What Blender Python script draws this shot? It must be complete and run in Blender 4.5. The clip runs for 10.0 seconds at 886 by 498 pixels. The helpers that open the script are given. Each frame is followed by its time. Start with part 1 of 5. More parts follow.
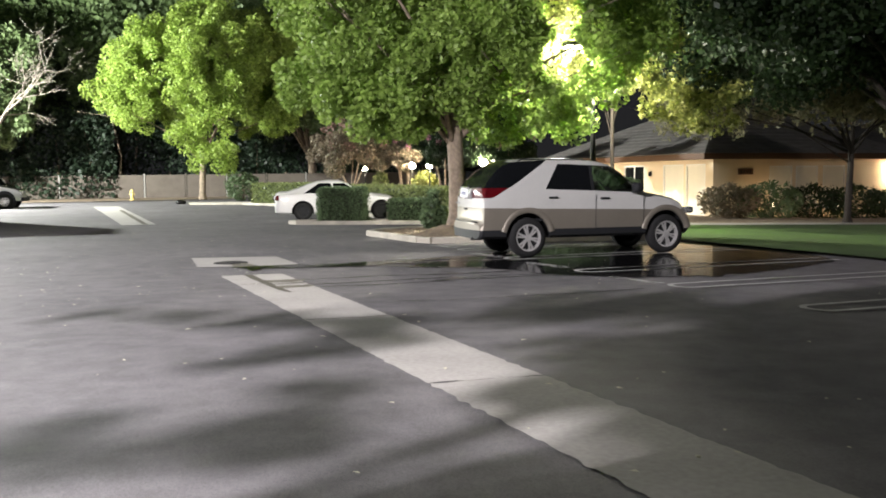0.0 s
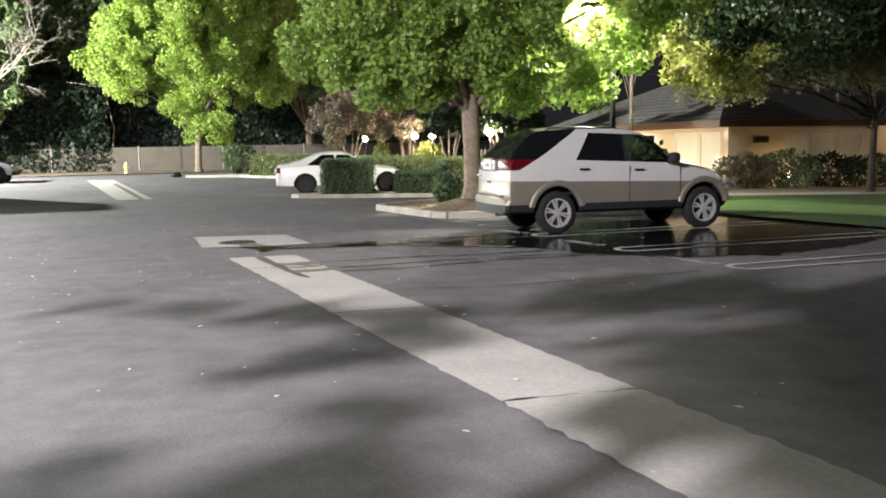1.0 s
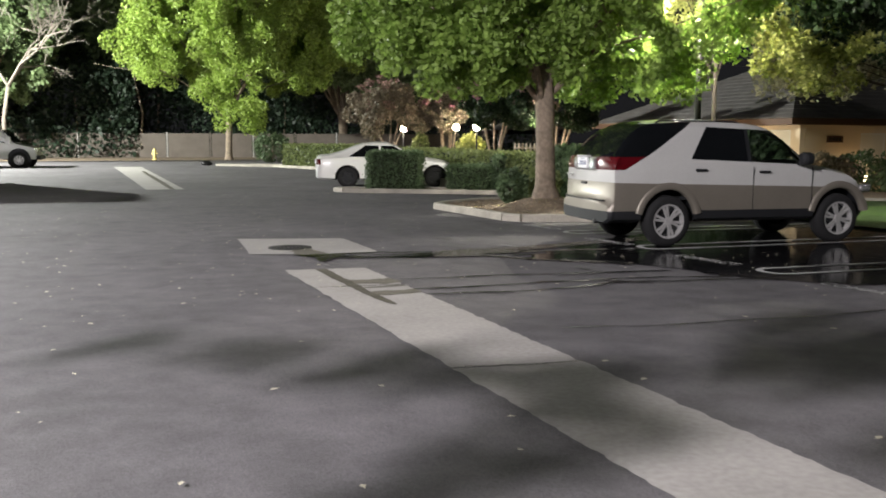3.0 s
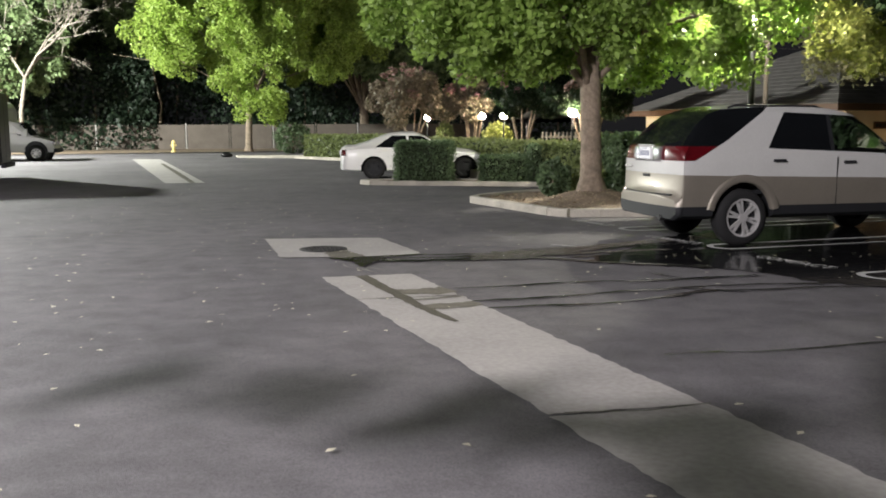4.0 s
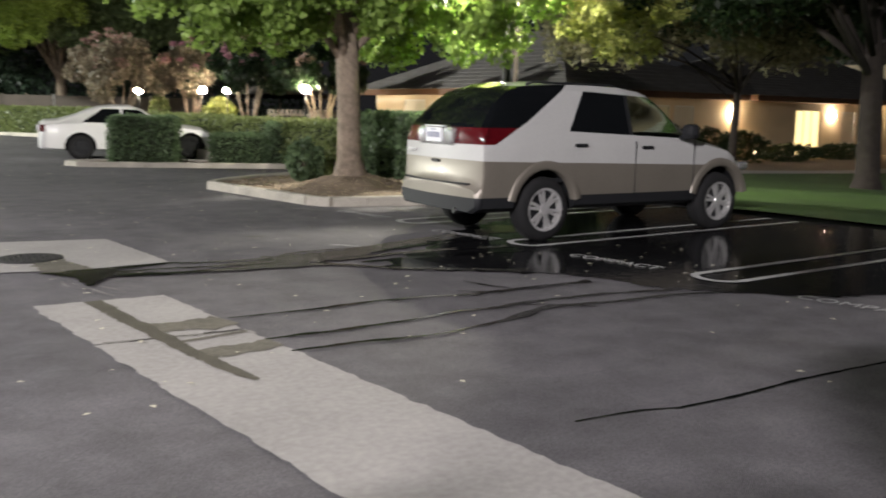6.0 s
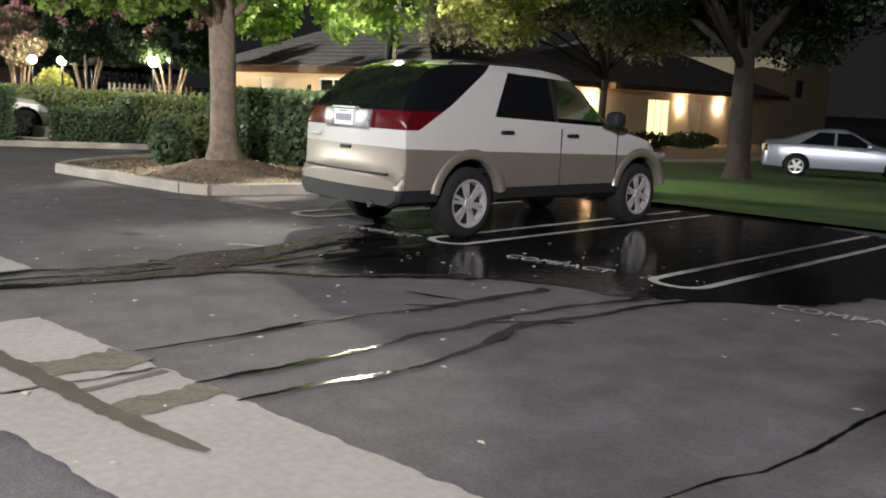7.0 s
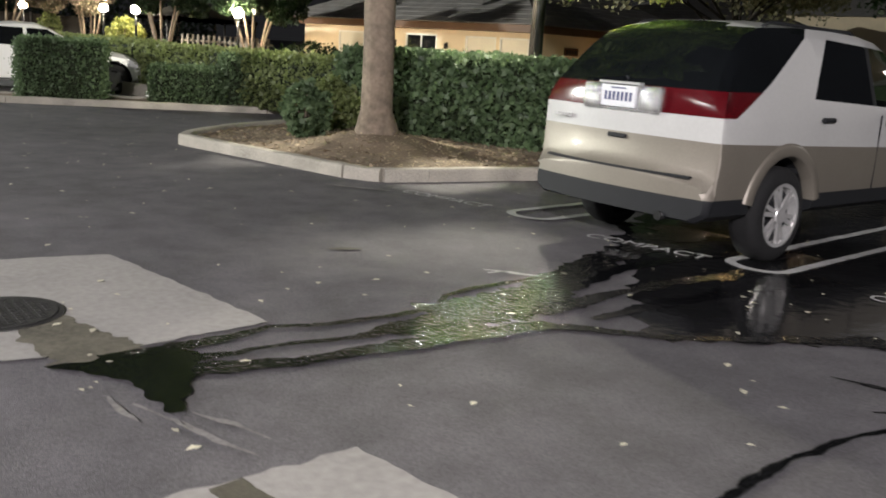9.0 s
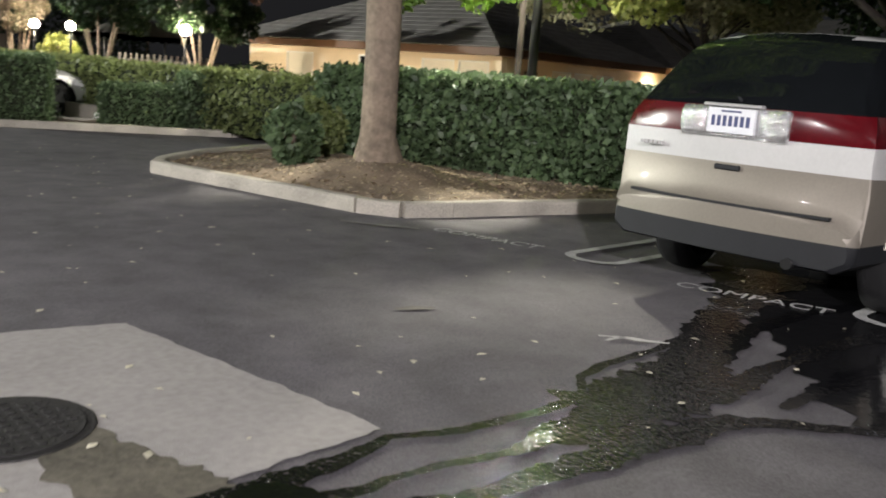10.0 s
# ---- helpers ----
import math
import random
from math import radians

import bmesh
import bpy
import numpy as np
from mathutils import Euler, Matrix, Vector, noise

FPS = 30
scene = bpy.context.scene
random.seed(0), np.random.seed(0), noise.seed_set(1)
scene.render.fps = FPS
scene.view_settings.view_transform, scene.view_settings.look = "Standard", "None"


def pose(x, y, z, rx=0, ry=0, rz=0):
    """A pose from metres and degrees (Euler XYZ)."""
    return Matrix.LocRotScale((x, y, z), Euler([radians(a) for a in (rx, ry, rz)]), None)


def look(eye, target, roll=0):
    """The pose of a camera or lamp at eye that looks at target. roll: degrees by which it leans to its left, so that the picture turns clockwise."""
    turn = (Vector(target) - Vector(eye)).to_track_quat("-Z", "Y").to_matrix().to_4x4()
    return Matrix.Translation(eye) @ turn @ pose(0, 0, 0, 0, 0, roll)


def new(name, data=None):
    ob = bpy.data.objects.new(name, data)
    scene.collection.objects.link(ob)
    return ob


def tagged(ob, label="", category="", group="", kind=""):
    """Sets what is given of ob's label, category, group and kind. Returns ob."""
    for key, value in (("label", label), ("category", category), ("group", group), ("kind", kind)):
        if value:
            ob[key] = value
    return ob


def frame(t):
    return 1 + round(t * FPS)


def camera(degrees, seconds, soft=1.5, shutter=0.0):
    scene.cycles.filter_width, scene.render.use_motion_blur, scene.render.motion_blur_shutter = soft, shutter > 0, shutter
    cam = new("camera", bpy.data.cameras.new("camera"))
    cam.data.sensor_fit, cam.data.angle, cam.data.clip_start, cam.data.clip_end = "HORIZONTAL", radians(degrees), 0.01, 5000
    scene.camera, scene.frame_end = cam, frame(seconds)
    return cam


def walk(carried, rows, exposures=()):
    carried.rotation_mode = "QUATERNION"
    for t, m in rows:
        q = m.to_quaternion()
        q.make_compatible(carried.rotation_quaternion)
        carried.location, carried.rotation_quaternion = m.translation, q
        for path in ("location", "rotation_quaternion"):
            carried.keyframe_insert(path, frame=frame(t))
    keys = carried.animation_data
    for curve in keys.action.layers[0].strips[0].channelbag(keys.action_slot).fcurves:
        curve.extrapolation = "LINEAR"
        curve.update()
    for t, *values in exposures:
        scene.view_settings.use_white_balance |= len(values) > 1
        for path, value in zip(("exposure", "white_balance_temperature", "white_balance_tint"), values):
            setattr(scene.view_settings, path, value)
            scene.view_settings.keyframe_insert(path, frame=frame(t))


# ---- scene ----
cam = camera(52.5, 10.0, soft=1.8, shutter=0.3)
PATH = [
    (0, (-5.849, -15.8, 1.499), (-5.336, -13.873, 1.343), -0.7),
    (0.5, (-5.932, -15.129, 1.516), (-5.42, -13.203, 1.344), -0.9),
    (1, (-6.004, -14.507, 1.524), (-5.483, -12.589, 1.302), -1.1),
    (1.5, (-6.076, -13.874, 1.524), (-5.565, -11.955, 1.288), -1.2),
    (2, (-6.129, -13.198, 1.518), (-5.596, -11.286, 1.274), -1.1),
    (3.5, (-6.385, -11.302, 1.541), (-5.942, -9.367, 1.299), 0.3),
    (4, (-6.41, -10.627, 1.532), (-5.976, -8.692, 1.271), -0.3),
    (4.5, (-6.434, -10.022, 1.543), (-6.006, -8.084, 1.295), -0.5),
    (5, (-6.419, -9.418, 1.537), (-5.942, -7.492, 1.286), -0.4),
    (5.5, (-6.335, -8.906, 1.503), (-5.66, -7.046, 1.212), -0.3),
    (6, (-6.338, -8.375, 1.495), (-5.326, -6.677, 1.191), 1.0),
    (7.5, (-6.312, -6.16, 1.453), (-5.0, -4.695, 1.087), 3.0),
    (8, (-6.353, -5.422, 1.451), (-5.08, -3.94, 1.024), 4.1),
    (8.5, (-6.425, -4.659, 1.461), (-5.239, -3.108, 1.027), 4.4),
    (9, (-6.399, -3.844, 1.491), (-5.179, -2.32, 1.057), 3.6),
    (9.5, (-6.453, -3.059, 1.437), (-5.227, -1.537, 1.013), 4.0),
    (10, (-6.355, -2.211, 1.36), (-5.01, -0.778, 0.987), 4.2),
]
walk(cam, [(t, look(eye, target, roll)) for t, eye, target, roll in PATH], [(0, 0.58), (1, 0.6), (2, 0.27), (3.5, 0.05), (4.5, 0.08), (5.5, 0.16), (6, 0.16), (7.5, 0.28), (9, 0.16), (10, 0.18)])

# ---- light ----
world = bpy.data.worlds.new("night")
scene.world = world
world.use_nodes = True
world.node_tree.nodes["Background"].inputs[0].default_value = (0.052, 0.052, 0.056, 1)
world.node_tree.nodes["Background"].inputs[1].default_value = 0.22


def glow(name, kind, m, watts, colour, size=0.3, spread=None):
    d = bpy.data.lights.new(name, kind)
    d.energy, d.color = watts, colour
    if kind == "POINT":
        d.shadow_soft_size = size
    if kind == "SPOT":
        d.shadow_soft_size, d.spot_size, d.spot_blend = size, radians(spread or 120), 0.5
    ob = new(name, d)
    ob.matrix_world = m
    return ob


# car park lamps: among the leaves behind the hedge, beyond the bus, two beside the lane, one on the road past the lawn
glow("lamp_light", "POINT", pose(4.35, 7.95, 4.95), 2800, (1, 0.94, 0.8), 0.11)
glow("lamp_light", "POINT", pose(-24, 36.0, 7.9), 44000, (0.98, 1, 0.94), 0.3)
NORTH_WEST, SOUTH_WEST = Vector((-14.5, 2.5, 6.8)), Vector((-16, -13, 7.9))
glow("lamp_light", "POINT", pose(*NORTH_WEST), 1800, (1, 0.94, 0.97), 0.22)
glow("lamp_light", "POINT", pose(*SOUTH_WEST), 17500, (1, 0.94, 0.98), 0.22)
glow("lamp_light", "POINT", pose(25.4, -5.0, 7.9), 950, (1, 0.95, 0.9), 0.25)

# where the lamp among the leaves shines through: the wet lane, the car park's hedge, the island, the sedan, the house wall
TREE_LAMP = (4.35, 7.95, 4.95)
OPENINGS = [((-3.5, -0.25, 0), TREE_LAMP, 0.42), ((-3.9, -2.7, 0), TREE_LAMP, 0.42), ((2.8, 14.0, 1.2), TREE_LAMP, 0.45), ((1.8, 20.0, 1.2), TREE_LAMP, 0.45), ((0.2, 4.3, 0.1), TREE_LAMP, 0.26),
            ((-1.2, 6.6, 0.1), TREE_LAMP, 0.2), ((-1.2, 18.0, 0.8), TREE_LAMP, 0.5), ((14.6, 25.0, 1.2), TREE_LAMP, 0.4), ((4.35, 7.95, 4.2), (4.35, 7.95, 5.4), 1.1), ((16.0, 12.3, 4.4), TREE_LAMP, 0.45)]

# ---- tools ----
rng = np.random.default_rng(7)


def part(name, bm, material, parent=None, label=""):
    """Links a bmesh as one mesh object under a thing or a part."""
    me = bpy.data.meshes.new(name)
    bm.to_mesh(me)
    bm.free()
    for m in material if isinstance(material, (list, tuple)) else [material]:
        me.materials.append(m)
    ob = new(name, me)
    if parent is not None:
        ob.parent = parent
    if label:
        tagged(ob, label)
    return ob


def thing(name, m, label, category, group="", kind=""):
    ob = new(name)
    ob.empty_display_size = 0.2
    ob.matrix_world = m
    return tagged(ob, label, category, group, kind)


def box(bm, x0, x1, y0, y1, z0, z1, bevel=0.0, mat=0):
    r = bmesh.ops.create_cube(bm, size=1)
    vs = r["verts"]
    for v in vs:
        v.co = ((x0 + x1) / 2 + v.co.x * (x1 - x0), (y0 + y1) / 2 + v.co.y * (y1 - y0), (z0 + z1) / 2 + v.co.z * (z1 - z0))
    fs = {f for v in vs for f in v.link_faces}
    for f in fs:
        f.material_index = mat
    if bevel:
        es = list({e for v in vs for e in v.link_edges})
        bmesh.ops.bevel(bm, geom=es, offset=bevel, segments=2, affect="EDGES", profile=0.5)
    return vs


def prism(bm, pts, z0, z1, mat=0):
    """An upright prism on a plan outline."""
    a = [bm.verts.new((x, y, z0)) for x, y in pts]
    b = [bm.verts.new((x, y, z1)) for x, y in pts]
    n = len(pts)
    fs = [bm.faces.new(b), bm.faces.new(a[::-1])]
    fs += [bm.faces.new((a[i], a[(i + 1) % n], b[(i + 1) % n], b[i])) for i in range(n)]
    for f in fs:
        f.material_index = mat
    bmesh.ops.recalc_face_normals(bm, faces=fs)
    return fs


def tube(bm, pts, radii, n=8, mat=0):
    """A tapered limb through points."""
    pts = [Vector(p) for p in pts]
    rings = []
    for i, p in enumerate(pts):
        d = (pts[min(i + 1, len(pts) - 1)] - pts[max(i - 1, 0)]).normalized()
        s = d.cross(Vector((0.31, 0.95, 0.05))).normalized()
        w = d.cross(s)
        rings.append([bm.verts.new(p + (s * math.cos(2 * math.pi * k / n) + w * math.sin(2 * math.pi * k / n)) * radii[i]) for k in range(n)])
    for a, b in zip(rings, rings[1:]):
        for k in range(n):
            f = bm.faces.new((a[k], a[(k + 1) % n], b[(k + 1) % n], b[k]))
            f.smooth, f.material_index = True, mat
    for ring in (rings[0][::-1], rings[-1]):
        bm.faces.new(ring).material_index = mat


def cyl(bm, c, axis, r, depth, n=24, r2=None, mat=0):
    q = Vector(axis).to_track_quat("Z", "Y").to_matrix().to_4x4()
    r_ = bmesh.ops.create_cone(bm, cap_ends=True, segments=n, radius1=r, radius2=r if r2 is None else r2, depth=depth, matrix=Matrix.Translation(c) @ q)
    for f in {f for v in r_["verts"] for f in v.link_faces}:
        f.material_index = mat
        f.smooth = len(f.verts) == 4
    return r_["verts"]


def height(x, y):
    """The ground: level round the lane, rising a little far up the lane, falling towards the lawn."""
    b = -0.148 * x + 0.989 * y
    return 0.3 * min(max((b - 18) / 28, 0), 1) - 0.03 * min(max(x - 5.0, 0), 20)


def lot(a, b, z=None):
    """A place by the lane's own axes: a across it to the east, b along it to the north."""
    x, y = 0.989 * a - 0.148 * b, 0.148 * a + 0.989 * b
    return (x, y) if z is None else (x, y, z)


def leaves(name, centres, size, material, parent, spread=0.5, flat=0.35, seed=1):
    """Many small folded leaves in one mesh."""
    r = np.random.default_rng(seed)
    n = len(centres)
    up = r.normal(size=(n, 3)) + (0, 0, flat)
    up /= np.linalg.norm(up, axis=1)[:, None]
    side = np.cross(up, r.normal(size=(n, 3)))
    side /= np.linalg.norm(side, axis=1)[:, None] + 1e-9
    along = np.cross(up, side)
    s = (size * (1 + spread * r.uniform(-1, 1, n)))[:, None]
    co = np.stack([centres - along * s * 0.5, centres + side * s * 0.32 + up * s * 0.08, centres + along * s * 0.55, centres - side * s * 0.32 + up * s * 0.08], 1).reshape(-1, 3)
    me = bpy.data.meshes.new(name)
    me.vertices.add(4 * n)
    me.vertices.foreach_set("co", co.astype(np.float32).ravel())
    me.loops.add(4 * n)
    me.loops.foreach_set("vertex_index", np.arange(4 * n, dtype=np.int32))
    me.polygons.add(n)
    me.polygons.foreach_set("loop_start", np.arange(0, 4 * n, 4, dtype=np.int32))
    me.materials.append(material)
    me.update(calc_edges=True)
    ob = new(name, me)
    if parent is not None:
        ob.parent = parent
    return ob


def cloud(centre, radii, lobes, per, r, lobe=(0.22, 0.36), low=-1.0, hollow=0.55):
    """Leaf places in lobes gathered round a crown's shell."""
    out = []
    c, rad = np.array(centre, float), np.array(radii, float)
    k = 0
    while k < lobes:
        d = r.normal(size=3)
        d /= np.linalg.norm(d)
        if d[2] < low:
            continue
        p = c + d * rad * r.uniform(hollow, 0.95)
        q = r.uniform(*lobe) * rad.mean()
        e = r.normal(size=(per, 3))
        e /= np.linalg.norm(e, axis=1)[:, None]
        out.append(p + e * q * (r.uniform(0.35, 1.0, (per, 1)) ** 0.5) * (1, 1, 0.8))
        k += 1
    return np.concatenate(out)


# ---- materials ----
def material(name, base, rough=0.6, metal=0.0, vary=0.25, scale=6.0, fine=60.0, bump=0.0, coat=0.0, bump_scale=None, tint=None, island=0.0):
    """A surface whose colour varies at two scales, with fine relief."""
    m = bpy.data.materials.new(name)
    m.use_nodes = True
    nt = m.node_tree
    b = nt.nodes["Principled BSDF"]
    b.inputs["Roughness"].default_value, b.inputs["Metallic"].default_value = rough, metal
    b.inputs["Coat Weight"].default_value = coat
    b.inputs["Coat Roughness"].default_value = 0.05
    tc = nt.nodes.new("ShaderNodeTexCoord")
    ns = []
    for sc, det in ((scale, 4.0), (fine, 3.0)):
        n = nt.nodes.new("ShaderNodeTexNoise")
        n.inputs["Scale"].default_value, n.inputs["Detail"].default_value = sc, det
        nt.links.new(tc.outputs["Object"], n.inputs["Vector"])
        ns.append(n)
    mix = nt.nodes.new("ShaderNodeMath")
    mix.operation = "ADD"
    nt.links.new(ns[0].outputs["Fac"], mix.inputs[0])
    nt.links.new(ns[1].outputs["Fac"], mix.inputs[1])
    last = mix.outputs[0]
    if island:
        geo = nt.nodes.new("ShaderNodeNewGeometry")
        add = nt.nodes.new("ShaderNodeMath")
        add.operation = "MULTIPLY_ADD"
        nt.links.new(geo.outputs["Random Per Island"], add.inputs[0])
        add.inputs[1].default_value = island
        nt.links.new(last, add.inputs[2])
        last = add.outputs[0]
    ramp = nt.nodes.new("ShaderNodeMapRange")
    ramp.inputs["From Min"].default_value, ramp.inputs["From Max"].default_value = 0.65, 1.35 + island
    nt.links.new(last, ramp.inputs["Value"])
    col = nt.nodes.new("ShaderNodeMix")
    col.data_type = "RGBA"
    lo = [c * (1 - vary) for c in base]
    hi = [min(c * (1 + vary), 1) for c in (tint or base)]
    col.inputs["A"].default_value, col.inputs["B"].default_value = (*lo, 1), (*hi, 1)
    nt.links.new(ramp.outputs["Result"], col.inputs["Factor"])
    nt.links.new(col.outputs["Result"], b.inputs["Base Color"])
    if bump:
        bp = nt.nodes.new("ShaderNodeBump")
        bp.inputs["Strength"].default_value, bp.inputs["Distance"].default_value = bump, 0.02
        n = nt.nodes.new("ShaderNodeTexNoise")
        n.inputs["Scale"].default_value, n.inputs["Detail"].default_value = bump_scale or fine, 5
        nt.links.new(tc.outputs["Object"], n.inputs["Vector"])
        nt.links.new(n.outputs["Fac"], bp.inputs["Height"])
        nt.links.new(bp.outputs["Normal"], b.inputs["Normal"])
    return m


def asphalt_material():
    """Old asphalt: pale and dark aggregate, worn patches and broad stains."""
    m = material("asphalt", (0.112, 0.106, 0.112), 0.8, vary=0.36, scale=0.45, fine=3.1, bump=0.4, bump_scale=140)
    nt = m.node_tree
    b = nt.nodes["Principled BSDF"]
    col = b.inputs["Base Color"].links[0].from_socket
    tc = next(n for n in nt.nodes if n.type == "TEX_COORD")
    vor = nt.nodes.new("ShaderNodeTexVoronoi")
    vor.inputs["Scale"].default_value = 120
    nt.links.new(tc.outputs["Object"], vor.inputs["Vector"])
    rng_ = nt.nodes.new("ShaderNodeMapRange")
    rng_.inputs["To Min"].default_value, rng_.inputs["To Max"].default_value = 0.76, 1.26
    sep = nt.nodes.new("ShaderNodeSeparateColor")
    nt.links.new(vor.outputs["Color"], sep.inputs[0])
    nt.links.new(sep.outputs[0], rng_.inputs["Value"])
    mul = nt.nodes.new("ShaderNodeMix")
    mul.data_type, mul.blend_type = "RGBA", "MULTIPLY"
    mul.inputs["Factor"].default_value = 1.0
    nt.links.new(col, mul.inputs["A"])
    nt.links.new(rng_.outputs["Result"], mul.inputs["B"])
    nt.links.new(mul.outputs["Result"], b.inputs["Base Color"])
    return m


def leaf_material(name, base, tint, vary=0.35):
    m = material(name, base, 0.5, vary=vary, scale=0.8, fine=6, tint=tint, island=0.8)
    nt = m.node_tree
    b = nt.nodes["Principled BSDF"]
    col = b.inputs["Base Color"].links[0].from_socket
    tr = nt.nodes.new("ShaderNodeBsdfTranslucent")
    nt.links.new(col, tr.inputs["Color"])
    mx = nt.nodes.new("ShaderNodeMixShader")
    mx.inputs[0].default_value = 0.4
    nt.links.new(b.outputs[0], mx.inputs[1])
    nt.links.new(tr.outputs[0], mx.inputs[2])
    nt.links.new(mx.outputs[0], nt.nodes["Material Output"].inputs["Surface"])
    return m


def lit(name, colour, strength):
    m = bpy.data.materials.new(name)
    m.use_nodes = True
    b = m.node_tree.nodes["Principled BSDF"]
    b.inputs["Base Color"].default_value = (*colour, 1)
    b.inputs["Emission Color"].default_value = (*colour, 1)
    b.inputs["Emission Strength"].default_value = strength
    return m


ASPHALT = asphalt_material()
CONCRETE = material("concrete", (0.35, 0.335, 0.315), 0.85, vary=0.17, scale=1.3, fine=24, bump=0.15, bump_scale=110)
KERB = material("kerb_concrete", (0.42, 0.39, 0.33), 0.85, vary=0.4, scale=2.2, fine=70, bump=0.3)
WATER = material("water", (0.012, 0.012, 0.013), 0.07, vary=0.2, scale=3, fine=30, bump=0.14, bump_scale=10)
WET = material("wet_asphalt", (0.006, 0.006, 0.007), 0.04, vary=0.3, scale=4, fine=150, bump=0.16, bump_scale=28)
PAINT = material("road_paint", (0.4, 0.4, 0.39), 0.7, vary=0.35, scale=9, fine=60, bump=0.1)
STRAW = material("straw", (0.44, 0.35, 0.24), 0.9, vary=0.45, scale=5, fine=40, island=0.9)
SOIL = material("soil", (0.23, 0.175, 0.12), 0.95, vary=0.4, scale=3, fine=45, bump=0.8, bump_scale=30)
LAWN = material("lawn", (0.038, 0.088, 0.009), 0.9, vary=0.45, scale=0.6, fine=50, bump=0.6)
BARK = material("bark", (0.24, 0.19, 0.14), 0.9, vary=0.4, scale=3, fine=13, bump=0.35, bump_scale=14)
WALL = material("wall_paint", (0.72, 0.6, 0.43), 0.85, vary=0.1, scale=1, fine=60, bump=0.1)
ROOF = material("roof_shingle", (0.24, 0.225, 0.215), 0.9, vary=0.3, scale=2, fine=40, bump=0.4)
CAR_WHITE = material("white_paint", (0.53, 0.53, 0.51), 0.3, vary=0.05, scale=2, fine=40, coat=0.6)
BEIGE = material("beige_cladding", (0.255, 0.23, 0.19), 0.46, metal=0.4, vary=0.07, scale=3, fine=60, coat=0.3)
DARKPLASTIC = material("dark_plastic", (0.009, 0.01, 0.012), 0.7, vary=0.2, scale=5, fine=90)
GLASS = material("dark_glass", (0.006, 0.007, 0.008), 0.04, vary=0.2, scale=2, fine=20)
TINT = bpy.data.materials.new("tinted_glass")
TINT.use_nodes = True
b = TINT.node_tree.nodes["Principled BSDF"]
b.inputs["Base Color"].default_value, b.inputs["Roughness"].default_value = (0.5, 0.58, 0.52, 1), 0.02
b.inputs["Transmission Weight"].default_value, b.inputs["IOR"].default_value = 1.0, 1.03
b.inputs["Coat Weight"].default_value = 1.0
SEAT = material("seat_cloth", (0.12, 0.115, 0.11), 0.9, vary=0.2, scale=8, fine=90)
SEDAN_WHITE = material("bright_white_paint", (0.8, 0.8, 0.79), 0.3, vary=0.04, scale=2, fine=40, coat=0.6)
TYRE = material("tyre", (0.009, 0.009, 0.0095), 0.85, vary=0.3, scale=8, fine=80, bump=0.3)
CHROME = material("alloy", (0.85, 0.84, 0.82), 0.24, metal=0.62, vary=0.1, scale=8, fine=60)
RED = material("red_lens", (0.085, 0.003, 0.006), 0.2, vary=0.15, scale=20, fine=90, coat=0.4)
SILVER = material("silver_paint", (0.42, 0.45, 0.52), 0.3, metal=0.6, vary=0.05, scale=2, fine=40, coat=0.6)
LEAF_LIME = leaf_material("leaf_lime", (0.27, 0.39, 0.07), (0.37, 0.49, 0.11))
LEAF_MID = leaf_material("leaf_mid", (0.2, 0.31, 0.06), (0.3, 0.43, 0.1))
LEAF_FAR = leaf_material("leaf_far", (0.125, 0.185, 0.08), (0.2, 0.28, 0.12))
# foliage standing in shade: its darkness is put into the leaf colour
LEAF_SHADED = leaf_material("leaf_shaded", (0.014, 0.03, 0.011), (0.026, 0.048, 0.018))
LEAF_HEDGE = leaf_material("leaf_hedge", (0.085, 0.14, 0.065), (0.14, 0.2, 0.1))
LEAF_TRIM = leaf_material("leaf_trimmed", (0.15, 0.2, 0.07), (0.24, 0.28, 0.11))
LEAF_MYRTLE = leaf_material("leaf_myrtle", (0.16, 0.16, 0.09), (0.25, 0.2, 0.15))
PINK = leaf_material("blossom", (0.34, 0.15, 0.19), (0.42, 0.22, 0.26))
for m in (WATER, WET):
    m.node_tree.nodes["Principled BSDF"].inputs["IOR"].default_value = 1.33
GLOBE = lit("globe", (1.0, 0.86, 0.66), 380)
GRIME = material("grime", (0.075, 0.067, 0.048), 0.7, vary=0.35, scale=5, fine=60, bump=0.2)
STAIN = material("damp_stain", (0.125, 0.115, 0.088), 0.75, vary=0.4, scale=4, fine=35, bump=0.2)
RIPPLE = material("rippled_water", (0.009, 0.009, 0.01), 0.015, vary=0.3, scale=4, fine=120, bump=0.6, bump_scale=42)
for n in RIPPLE.node_tree.nodes:
    if n.type == "BUMP":
        n.inputs["Distance"].default_value = 0.017
    if n.type == "TEX_NOISE" and abs(n.inputs["Scale"].default_value - 42) < 0.1:
        n.inputs["Detail"].default_value = 0.8
RIPPLE.node_tree.nodes["Principled BSDF"].inputs["IOR"].default_value = 1.33
# bark darkened in its colour so that trunks look unlit under the lamps
UNLIT_BARK = material("unlit_bark", (0.04, 0.032, 0.026), 0.95, vary=0.4, scale=5, fine=30, bump=0.7, bump_scale=18)
IRON = material("cast_iron", (0.035, 0.034, 0.033), 0.7, metal=0.3, vary=0.3, scale=6, fine=80, bump=0.3)
LITTER = material("dry_leaf", (0.58, 0.55, 0.42), 0.8, vary=0.4, scale=6, fine=40, island=0.9)
# near-black green: the shade deep inside a hedge put into the colour
HEDGE_CORE = material("hedge_inner_shade", (0.018, 0.026, 0.01), 0.95, vary=0.4, scale=5, fine=30)
